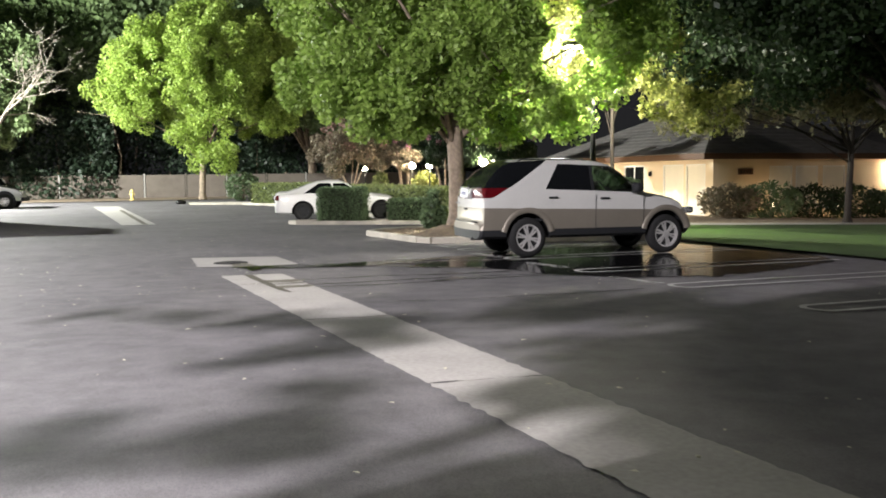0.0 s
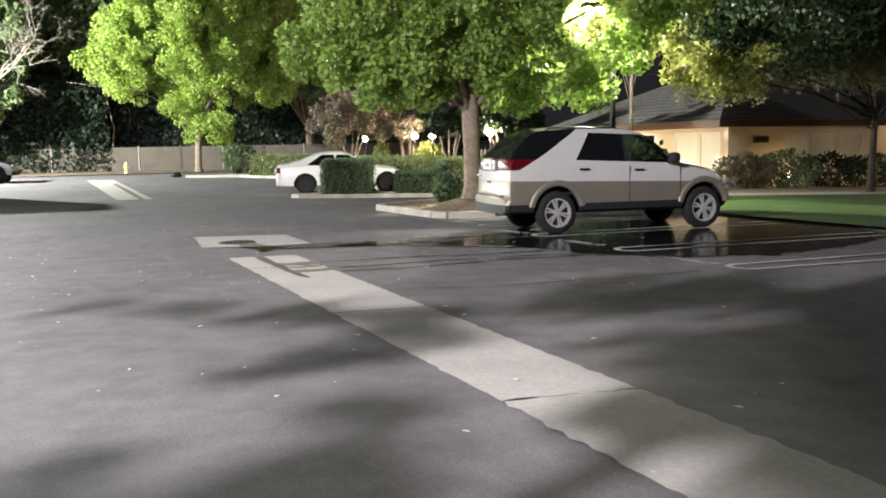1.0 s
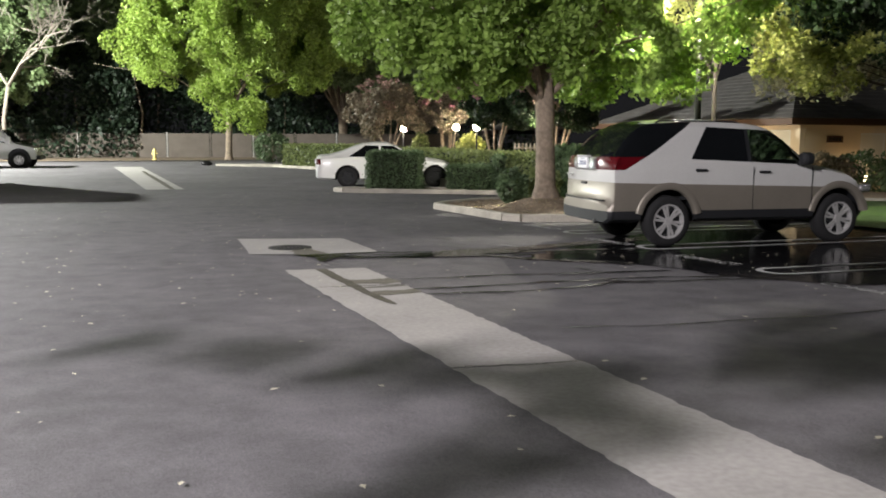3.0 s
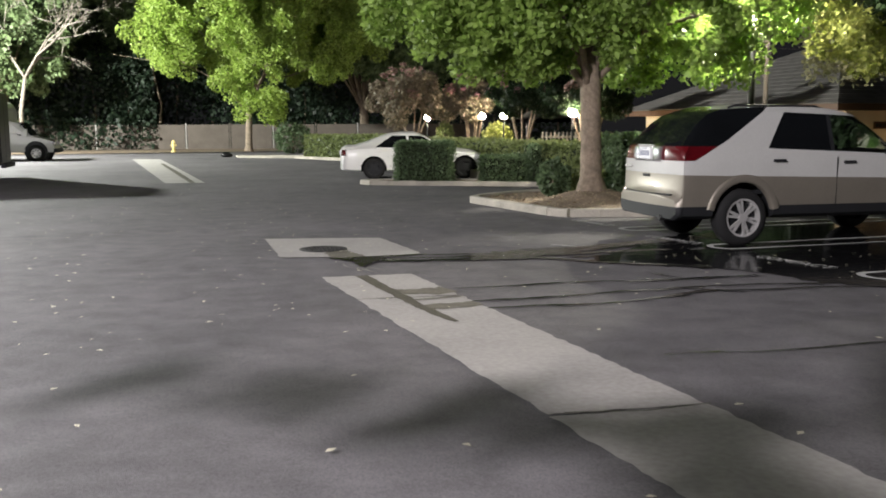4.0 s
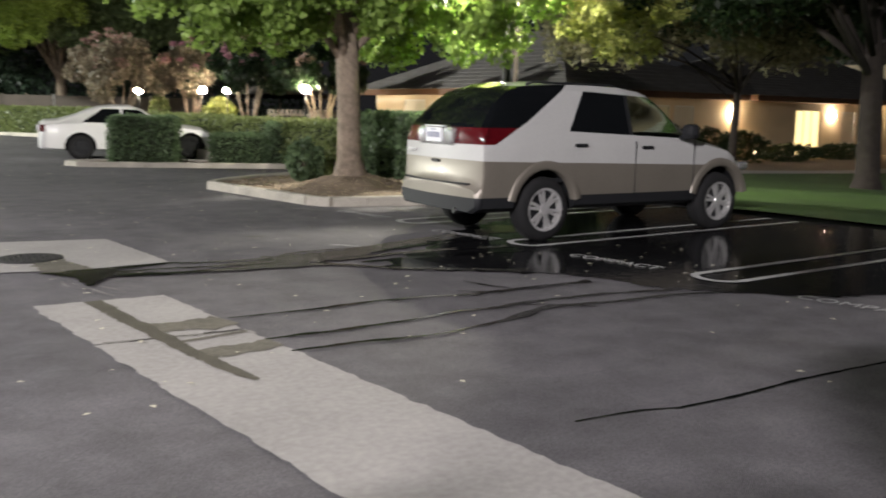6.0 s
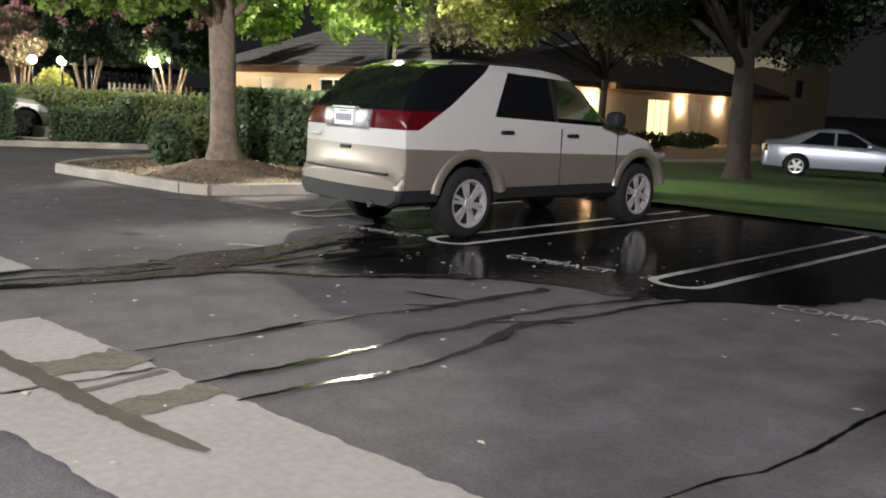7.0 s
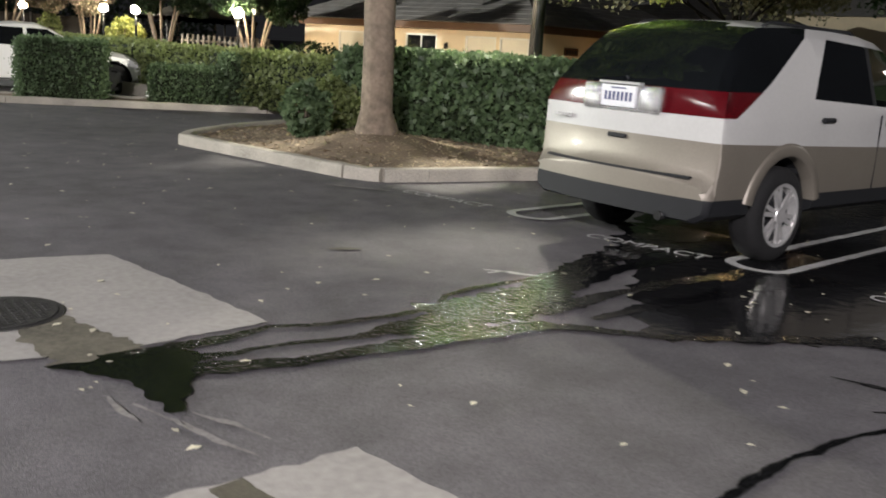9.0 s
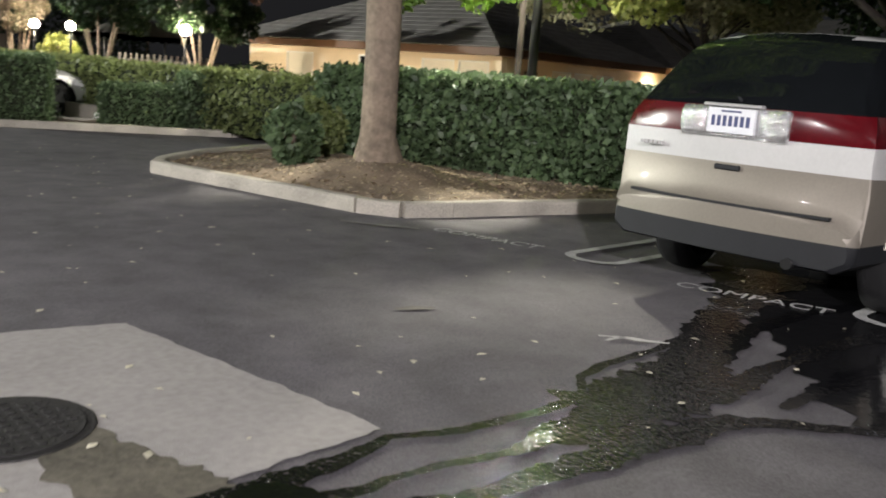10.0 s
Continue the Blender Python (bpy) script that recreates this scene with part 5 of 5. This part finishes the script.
myrtle((2.5, 36.0, 0.25), 21, LEAF_MYRTLE, DUSTY, (2.3, 2.0, 1.65), "crape myrtle with dusty faded blossom in the bed")
myrtle((5.6, 35.6, 0.25), 22, LEAF_MYRTLE, PINK, (1.3, 1.2, 1.4), "crape myrtle in pink blossom behind the hedge")
myrtle((6.4, 29.5, 0.2), 23, LEAF_SHADED, PINK, (1.7, 1.6, 1.2), "dim crape myrtle with some pink blossom")
myrtle((7.6, 24.5, 0.15), 24, LEAF_SHADED, DUSTY, (1.9, 1.7, 1.1), "dim crape myrtle with several bare stems")
shrub("garden_shrub", pose(4.4, 37.0, 0.2), (0.5, 0.5, 0.95), LEAF_TRIM, 0.14, 1800, "tall yellow-green shrub beside a garden lamp", 31)
shrub("garden_shrub", pose(6.0, 32.3, 0.2), (0.75, 0.7, 0.85), LEAF_LAMP, 0.16, 2200, "spiky yellow-green shrub lit by a garden lamp", 32)
shrub("far_shrub", pose(-3.4, 42.5, 0.3), (1.1, 1.0, 0.85), LEAF_HEDGE, 0.14, 2400, "round dark green shrub by the far kerb", 33)
# trees added beside the lane, out of sight, to dapple and darken the asphalt: each clump hangs between a lamp and the
# spot it shades
def shading(lamp, spots, f, foot):
    rows = []
    for x, y, q in spots:
        p = lamp + (Vector((x, y, 0)) - lamp) * f
        rows.append((p.x - foot[0], p.y - foot[1], p.z, q * f))
    return rows


# the thick part of the crown throws a broad shade, its thin edge a broken one
DEEP = [(x + 0.3 * (-1) ** k, y, 0.98) for k, x in enumerate(steps(-2.7, 3.0, 0.95)) for y in steps(-13.2, -9.9, 0.8)]
BROKEN = [(x, y + 0.4 * (-1) ** k, 0.6) for k, x in enumerate(steps(-1.0, 4.0, 1.1)) for y in steps(-9.0, -6.5, 1.15)]
BROKEN += [(1.0, -2.9, 0.6), (2.4, -2.4, 0.7), (-2.6, -9.2, 0.6), (-2.4, -8.4, 0.55), (-2.1, -9.9, 0.7), (-1.6, -8.8, 0.7), (-3.0, -11.8, 0.7), (-3.3, -12.8, 0.75), (-4.4, -7.6, 0.4), (-6.6, -10.6, 0.5), (-5.6, -10.9, 0.4), (-4.6, -12.0, 0.5)]
tree("unseen_lane_tree", (-10.2, -12.6, 0.0), "unseen tree beside the lane that dapples the asphalt", 2.4, 0.14,
     shading(SOUTH_WEST, [(-2.0, -10.7, 0.9), (-0.9, -8.9, 1.0), (-1.0, -11.5, 1.2), (0.5, -10.2, 1.3), (-3.2, -11.7, 0.6), (-5.2, -9.5, 0.35), (-6.7, -9.9, 0.3), (-6.3, -12.0, 0.5), (1.0, -7.4, 1.2), (-4.9, -6.6, 0.4), (-0.2, -9.8, 1.2), (2.2, -8.6, 1.3), (2.4, -6.2, 1.1), (-2.2, -12.2, 1.0), (-1.8, -9.4, 0.7), (-7.2, -5.1, 0.36), (-6.2, -5.5, 0.42), (-5.2, -6.1, 0.46), (-4.3, -6.9, 0.5), (-5.3, -8.1, 0.42), (-5.6, -10.5, 0.45), (-2.4, -6.9, 0.7), (-1.4, -6.0, 0.8)] + DEEP + BROKEN, 0.5, (-10.2, -12.6)), LEAF_MID, 0.14, 1700, 41, limbs=12)
# second unseen tree, added only to block the north-west lamp
tree("unseen_lane_tree", (-12.6, 0.2, 0.0), "unseen tree added to keep a lamp off the asphalt", 2.6, 0.14,
     shading(NORTH_WEST, [(x + 0.4 * (-1) ** k, y, 1.25) for k, x in enumerate(steps(-2.6, 3.4, 1.2)) for y in steps(-13.4, -5.4, 1.15)], 0.2, (-12.6, 0.2)), LEAF_MID, 0.09, 5000, 43, limbs=12)


# ---- the house ----
def wall_with_openings(name, m, length, z0, z1, thick, openings, material_, label):
    """A wall along x with rectangular holes through it. openings: x0, x1, z0, z1."""
    bm = bmesh.new()
    xs = sorted({0, length, *[o[0] for o in openings], *[o[1] for o in openings]})
    for x0, x1 in zip(xs, xs[1:]):
        here = [o for o in openings if o[0] <= x0 + 1e-6 and o[1] >= x1 - 1e-6]
        if here:
            o = here[0]
            if o[2] > z0:
                box(bm, x0, x1, 0, thick, z0, o[2])
            if o[3] < z1:
                box(bm, x0, x1, 0, thick, o[3], z1)
        else:
            box(bm, x0, x1, 0, thick, z0, z1)
    bmesh.ops.remove_doubles(bm, verts=bm.verts, dist=1e-4)
    ob = tagged(part(name, bm, material_), label, "wall", kind="structure")
    ob.matrix_world = m
    return ob


def window(m, w, h, panes, fill, label, name="window_1", frame_mat=None, frame_w=0.06):
    """A framed window in an opening: x along the wall, face at y = 0."""
    win = thing(name, m, label, "window", kind="structure")
    fm = frame_mat or WHITE_TRIM
    for x0, x1, z0, z1 in ((0, w, 0, frame_w), (0, w, h - frame_w, h), (0, frame_w, frame_w, h - frame_w), (w - frame_w, w, frame_w, h - frame_w)):
        bm = bmesh.new()
        box(bm, x0, x1, -0.03, 0.06, z0, z1, 0.008)
        part("window_frame", bm, fm, win)
    for k in range(panes):
        a = frame_w + (w - 2 * frame_w) * k / panes
        b = frame_w + (w - 2 * frame_w) * (k + 1) / panes
        bm = bmesh.new()
        box(bm, a + 0.012, b - 0.012, 0.02, 0.035, frame_w, h - frame_w)
        part("pane", bm, fill, win)
        if k:
            bm = bmesh.new()
            box(bm, a - 0.025, a + 0.025, -0.015, 0.05, frame_w, h - frame_w, 0.006)
            part("mullion", bm, fm, win)
    bm = bmesh.new()
    box(bm, -0.05, w + 0.05, -0.08, 0.04, -0.06, 0, 0.008)
    part("window_sill", bm, fm, win)
    return win


FLOOR, EAVE = -0.5, 2.2
A0, B0 = 18.24, 16.48
# west wall, from its far end to the corner; local x runs from north to south
LENGTH_A = 13.0
west = pose(*lot(A0, B0 + LENGTH_A), 0, 0, 0, 8.5 - 90)
spots_a = [(2.3, 3.9, 0.2, 2.0), (6.35, 8.05, 0.3, 2.02), (9.5, 11.0, -0.4, 2.02), (11.15, 12.5, -0.4, 2.02)]
wall_with_openings("wall_west", west, LENGTH_A, FLOOR, EAVE, 0.25, spots_a, WALL, "tan painted stucco house wall, lit from the car park and by added lights")
for k, (x0, x1, z0, z1) in enumerate(spots_a):
    dark = k == 1
    window(west @ pose(x0 + 0.003, 0.03, z0 + 0.003), x1 - x0 - 0.006, z1 - z0 - 0.006, 2 if dark else 1, GLASS if dark else BLIND, "white-framed dark double window" if dark else "tall white window with closed blinds", f"window_{k + 1}")
# south wall; local x runs east
LENGTH_B = 32.0
south = pose(*lot(A0 + 0.26, B0), 0, 0, 0, 8.5)
spots_b = [(2.9, 4.25, 0.0, 1.9), (4.45, 5.8, 0.0, 1.9), (6.1, 7.5, 0.0, 1.9), (15.9, 18.3, -0.45, 1.85), (20.5, 22.0, 0.1, 1.8), (26.0, 28.0, 0.1, 1.8)]
wall_with_openings("wall_south", south, LENGTH_B, FLOOR - 0.2, EAVE, 0.25, spots_b, WALL, "tan painted stucco house wall under deep eaves")
for k, (x0, x1, z0, z1) in enumerate(spots_b):
    glowing = k == 3
    window(south @ pose(x0 + 0.003, 0.03, z0 + 0.003), x1 - x0 - 0.006, z1 - z0 - 0.006, 3 if glowing else 1, WARM if glowing else BLIND, "glazed doors with lit curtains" if glowing else "white window with closed blinds", f"window_{k + 6}")
for k, (a, b, la, lb) in enumerate([(A0 + LENGTH_B, B0 + 0.3, 0.25, 9), (A0 + 0.3, B0 + LENGTH_A, 10, 0.25)]):
    bm = bmesh.new()
    box(bm, 0, la, 0, lb, FLOOR - 0.2, EAVE)
    ob = tagged(part("wall_back", bm, WALL), "plain tan house wall", "wall", kind="structure")
    ob.matrix_world = pose(*lot(a, b), 0, 0, 0, 8.5)


def gable(name, m, la, lb, z, rise, over, label):
    """A hipped roof of overlapping shingle courses with a fascia."""
    rf = thing(name, m, label, "roof", kind="structure")
    bm = bmesh.new()
    x0, x1, y0, y1 = -over, la + over, -over, lb + over
    ridge = min(la, lb) / 2 + over
    n = 16
    prev = None
    for k in range(n + 1):
        t = k / n
        o = ridge * t
        zz = z + 0.12 + rise * t
        ring = [(x0 + o, y0 + o), (x1 - o, y0 + o), (x1 - o, y1 - o), (x0 + o, y1 - o)]
        low = [bm.verts.new((x, y, zz)) for x, y in ring]
        if prev:
            for i in range(4):
                bm.faces.new((prev[i], prev[(i + 1) % 4], low[(i + 1) % 4], low[i]))
        if k < n:
            up = [bm.verts.new((x, y, zz + 0.016)) for x, y in ring]
            for i in range(4):
                bm.faces.new((low[i], low[(i + 1) % 4], up[(i + 1) % 4], up[i]))
            prev = up
    part("shingles", bm, ROOF, rf, "grey weathered shingle courses")
    bm = bmesh.new()
    box(bm, x0, x1, y0, y1, z - 0.14, z + 0.1)
    part("fascia", bm, SIGN, rf, "dark brown fascia board")
    return rf


gable("roof_west", pose(*lot(A0, B0 + 0.4), 0, 0, 0, 8.5), 11, LENGTH_A - 0.4, EAVE + 0.145, 2.9, 0.9, "hipped grey shingle roof of the house")
gable("roof_south", pose(*lot(A0 + 12.2, B0), 0, 0, 0, 8.5), LENGTH_B - 12, 9, EAVE + 0.141, 2.4, 0.9, "long grey shingle roof of the house wing")

sign = thing("house_sign", south @ pose(1.1, -0.03, 1.52), "small dark brown sign board on the wall", "sign")
bm = bmesh.new()
box(bm, 0, 0.85, 0, 0.03, 0, 0.27, 0.01)
part("board", bm, SIGN, sign)
bm = bmesh.new()
for k in range(4):
    box(bm, 0.1 + k * 0.17, 0.22 + k * 0.17, -0.012, 0.001, 0.06, 0.2)
part("bars", bm, BLACK_METAL, sign, "dark illegible bars")


def wall_lamp(m, watts, label):
    l = thing("wall_lamp", m, label, "lamp")
    bm = bmesh.new()
    box(bm, -0.05, 0.05, -0.04, 0, -0.1, 0.14, 0.01)
    part("bracket", bm, BLACK_METAL, l)
    bm = bmesh.new()
    cyl(bm, (0, -0.1, 0.0), (0, 0, 1), 0.06, 0.2, 12)
    part("lantern", bm, GLOBE if watts else BLACK_METAL, l)
    if watts:
        glow("lamp_light", "POINT", m @ pose(0, -0.32, 0.0), watts, (1, 0.6, 0.22), 0.06)


wall_lamp(west @ pose(5.8, 0, 1.6), 0, "black wall lantern, unlit, beside a window")
wall_lamp(west @ pose(8.6, 0, 1.6), 0, "black wall lantern, unlit, beside a window")
wall_lamp(south @ pose(10.4, 0, 1.6), 28, "wall lantern glowing orange under the eaves")
wall_lamp(south @ pose(19.4, 0, 1.6), 30, "wall lantern glowing orange beside lit doors")
wall_lamp(south @ pose(24.3, 0, 1.6), 20, "wall lantern glowing orange under the eaves")


def bollard(a, b, watts, colour):
    """A low light added out of sight among the planting, whose glow washes the wall."""
    x, y = lot(a, b)
    l = thing("added_wall_light", pose(x, y, height(x, y)), "low black light added out of sight to brighten the house wall", "lamp", "bollard lights")
    bm = bmesh.new()
    cyl(bm, (0, 0, 0.2), (0, 0, 1), 0.05, 0.4, 12)
    part("post", bm, BLACK_METAL, l)
    bm = bmesh.new()
    cyl(bm, (0, 0, 0.68), (0, 0, 1), 0.085, 0.03, 14, 0.05)
    part("cap", bm, BLACK_METAL, l)
    bm = bmesh.new()
    cyl(bm, (0, 0, 0.53), (0, 0, 1), 0.05, 0.26, 12)
    part("lantern", bm, GLOW, l)
    glow("lamp_light", "POINT", pose(x + 0.14, y + 0.1, height(x, y) + 0.55), watts, colour, 0.05)


# hidden lights added to brighten the west wall, then the south wall
for a, b, watts in ((15.4, 18.6, 190), (15.4, 23.4, 260), (15.6, 28.0, 260)):
    bollard(a, b, watts, (1, 0.84, 0.6))
for a, b in ((20.6, 15.4), (24.4, 15.4), (29.5, 15.6)):
    bollard(a, b, 20, (1, 0.66, 0.34))
# a taller house end beyond
tall = thing("far_house", pose(*lot(54, 17), -0.7, 0, 0, 8.5), "plain two-storey tan house end behind a tree", "house")
bm = bmesh.new()
box(bm, 0, 9, 0, 8, 0, 5.8)
part("wall", bm, WALL, tall)
bm = bmesh.new()
prism(bm, [(-0.6, 5.8), (9.6, 5.8), (4.5, 7.8)], -0.6, 8.6)
for v in bm.verts:
    v.co = (v.co.x, v.co.z, v.co.y)
bmesh.ops.recalc_face_normals(bm, faces=bm.faces)
part("roof", bm, ROOF, tall)
bm = bmesh.new()
box(bm, 2.2, 3.4, -0.03, 0.05, 3.2, 4.4, 0.01)
part("window", bm, GLASS, tall)


# ---- lamps ----
def garden_lamp(x, y, z):
    h = height(x, y)
    l = thing("garden_lamp", pose(x, y, h), "glowing white globe on a black garden post", "lamp", "garden lamps")
    bm = bmesh.new()
    cyl(bm, (0, 0, 0.15), (0, 0, 1), 0.09, 0.3, 14, 0.06)
    cyl(bm, (0, 0, (z - h) / 2), (0, 0, 1), 0.04, z - h - 0.3, 12)
    cyl(bm, (0, 0, z - h - 0.17), (0, 0, 1), 0.05, 0.08, 14, 0.09)
    part("post", bm, BLACK_METAL, l)
    bm = bmesh.new()
    bmesh.ops.create_uvsphere(bm, u_segments=20, v_segments=12, radius=0.16, matrix=Matrix.Translation((0, 0, z - h)))
    for f in bm.faces:
        f.smooth = True
    part("globe", bm, GLOBE, l)


for x, y, z in [(3.8, 38.7, 2.22), (5.6, 33.7, 2.25), (5.9, 30.9, 2.22), (6.6, 23.6, 2.2)]:
    garden_lamp(x, y, z)


def lamp_post(x, y, tall, arm, label):
    l = thing("street_lamp", pose(x, y, height(x, y)), label, "lamp")
    bm = bmesh.new()
    cyl(bm, (0, 0, tall / 2), (0, 0, 1), 0.09, tall, 16, 0.06)
    cyl(bm, (0, 0, 0.2), (0, 0, 1), 0.16, 0.4, 16, 0.14)
    part("pole", bm, BLACK_METAL, l)
    bm = bmesh.new()
    tube(bm, [(0, 0, tall - 0.15), (arm[0] * 0.5, arm[1] * 0.5, tall + 0.1), (*arm, tall + 0.1)], [0.04, 0.035, 0.03], 8)
    part("arm", bm, BLACK_METAL, l)
    bm = bmesh.new()
    box(bm, arm[0] - 0.3, arm[0] + 0.3, arm[1] - 0.18, arm[1] + 0.18, tall + 0.1, tall + 0.24, 0.04)
    head = part("lamp_head", bm, BLACK_METAL, l)
    bm = bmesh.new()
    box(bm, arm[0] - 0.24, arm[0] + 0.24, arm[1] - 0.13, arm[1] + 0.13, tall + 0.075, tall + 0.098)
    part("lens", bm, LENS, head, "bright lamp lens")


lamp_post(4.95, 8.0, 5.05, (-0.6, -0.05), "tall black car park lamp among leaves")
lamp_post(-24.6, 36.4, 8.0, (0.6, -0.4), "tall black car park lamp beyond the bus")
lamp_post(25.4, -5.6, 8.0, (0.0, 0.6), "tall black road lamp past the lawn")
lamp_post(-15.1, 2.5, 6.85, (0.6, 0.0), "tall black car park lamp beside the lane")
lamp_post(-16.6, -13.0, 7.95, (0.6, 0.0), "tall black car park lamp beside the lane")


# ---- garden behind the hedge ----
def gazebo(x, y):
    g = thing("gazebo", pose(x, y, height(x, y)), "dark canvas gazebo with scalloped edge in the garden", "gazebo")
    bm = bmesh.new()
    n = 4
    rim = [(-1.9, -1.5), (1.9, -1.5), (1.9, 1.5), (-1.9, 1.5)]
    a = [bm.verts.new((*p, 2.05)) for p in rim]
    b = [bm.verts.new((px * 0.12, py * 0.12, 2.75)) for px, py in rim]
    for i in range(n):
        bm.faces.new((a[i], a[(i + 1) % n], b[(i + 1) % n], b[i]))
    bm.faces.new(b)
    bmesh.ops.solidify(bm, geom=bm.faces[:], thickness=0.03)
    part("canopy", bm, CANVAS, g)
    for (px, py), (qx, qy) in zip(rim, rim[1:] + rim[:1]):
        m = 10
        bm = bmesh.new()
        top, low = [], []
        for k in range(2 * m + 1):
            x0, y0 = px + (qx - px) * k / m / 2, py + (qy - py) * k / m / 2
            top.append(bm.verts.new((x0, y0, 2.07)))
            low.append(bm.verts.new((x0, y0, 1.86 if k % 2 else 1.95)))
        for k in range(2 * m):
            bm.faces.new((top[k], top[k + 1], low[k + 1], low[k]))
        bmesh.ops.solidify(bm, geom=bm.faces[:], thickness=0.015)
        part("valance", bm, CANVAS, g)
    for px, py in rim:
        bm = bmesh.new()
        cyl(bm, (px * 0.95, py * 0.95, 1.03), (0, 0, 1), 0.045, 2.06, 10)
        part("post", bm, BLACK_METAL, g)


gazebo(8.6, 31.5)


def palings(m, n, label):
    f = thing("picket_fence", m, label, "fence")
    bm = bmesh.new()
    box(bm, 0, 0.09, -0.03, 0.03, 0, 1.6, 0.008)
    first = part("picket", bm, FENCE_WOOD, f)
    for k in range(1, n):
        o = new("picket", first.data)
        o.parent = f
        o.matrix_local = pose(k * 0.24, 0, 0)
    for z in (0.4, 1.3):
        bm = bmesh.new()
        box(bm, -0.05, n * 0.24, 0.031, 0.06, z, z + 0.09)
        part("rail", bm, FENCE_WOOD, f)


palings(pose(*lot(13.4, 31.5), -0.15, 0, 0, 8.5 - 60), 17, "pale upright picket screen beside the house")


# ---- boundary ----
def boundary_fence():
    f = thing("boundary_wall", pose(-34, 56.5, 0.3, 0, 0, -3), "long dim concrete boundary wall with posts", "wall", kind="structure")
    w, n = 3.0, 15
    for k in range(n):
        bm = bmesh.new()
        box(bm, k * w + 0.09, (k + 1) * w - 0.09, -0.06, 0.06, -0.3, 1.75, 0.01)
        part("panel", bm, FENCE, f)
        bm = bmesh.new()
        box(bm, k * w - 0.05, k * w + 0.05, -0.09, 0.09, -0.3, 1.85, 0.015)
        part("post", bm, CONCRETE if k % 2 == 0 else FENCE, f)


boundary_fence()


def ivy(m, dims, n, seed):
    t = thing("ivy_bank", m, "dark ivy bank overhanging the boundary wall", "ivy")
    r = np.random.default_rng(seed)
    p = r.uniform(-0.5, 0.5, (n, 3)) * dims
    p += 0.8 * np.array([noise.noise_vector(Vector(q) * 0.35) for q in p])
    p[:, 2] += dims[2] / 2
    p = p[p[:, 2] > 0]
    bm = bmesh.new()
    for k in range(7):
        x = (k / 6 - 0.5) * dims[0]
        tube(bm, [(x, 0, -0.2), (x + 0.3, 0.2, dims[2] * 0.5), (x - 0.2, 0, dims[2] * 0.9)], [0.12, 0.08, 0.03], 6)
    part("stem", bm, BARK, t)
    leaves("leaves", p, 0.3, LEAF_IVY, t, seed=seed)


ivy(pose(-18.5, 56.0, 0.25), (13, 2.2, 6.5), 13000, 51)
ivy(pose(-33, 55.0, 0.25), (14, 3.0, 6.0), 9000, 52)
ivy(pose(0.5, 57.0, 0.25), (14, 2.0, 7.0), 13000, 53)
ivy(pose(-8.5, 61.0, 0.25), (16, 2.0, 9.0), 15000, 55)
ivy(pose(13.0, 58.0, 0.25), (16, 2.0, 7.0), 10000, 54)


def hydrant(x, y):
    h = thing("fire_hydrant", pose(x, y, height(x, y) + 0.04), "small yellow fire hydrant by the far kerb", "hydrant")
    bm = bmesh.new()
    cyl(bm, (0, 0, 0.04), (0, 0, 1), 0.15, 0.08, 16)
    cyl(bm, (0, 0, 0.3), (0, 0, 1), 0.1, 0.5, 16)
    cyl(bm, (0, 0, 0.54), (0, 0, 1), 0.14, 0.05, 16)
    part("barrel", bm, YELLOW, h)
    bm = bmesh.new()
    bmesh.ops.create_uvsphere(bm, u_segments=14, v_segments=8, radius=0.12, matrix=Matrix.Translation((0, 0, 0.58)))
    cyl(bm, (0, 0, 0.71), (0, 0, 1), 0.03, 0.05, 6)
    part("bonnet", bm, YELLOW, h)
    for a in (0, 90, 180):
        bm = bmesh.new()
        q = Vector((math.cos(radians(a)), math.sin(radians(a)), 0))
        cyl(bm, q * 0.13 + Vector((0, 0, 0.4)), q, 0.055, 0.1, 12)
        part("outlet", bm, YELLOW, h)


hydrant(-10.3, 46.2)


def bag(x, y):
    """A bag lying against the kerb end."""
    bm = bmesh.new()
    bmesh.ops.create_icosphere(bm, subdivisions=3, radius=0.2)
    for v in bm.verts:
        v.co = Vector((v.co.x * 1.5, v.co.y, max(v.co.z * 0.8, -0.11) + 0.11)) * (1 + 0.2 * noise.noise(v.co * 4))
    for f in bm.faces:
        f.smooth = True
    ob = tagged(part("bin_bag", bm, BLACK_METAL), "black crumpled bag lying at the kerb", "bag")
    ob.matrix_world = pose(x, y, height(x, y))


bag(*lot(-1.4, 38.6))
# small white cap at the sedan's front wheel
bm = bmesh.new()
box(bm, -0.09, 0.09, -0.09, 0.09, 0, 0.16, 0.03)
stop = tagged(part("white_block", bm, WHITE_TRIM), "small white block on the soil by a wheel", "block")
stop.matrix_world = pose(0.6, 15.1, 0.075)
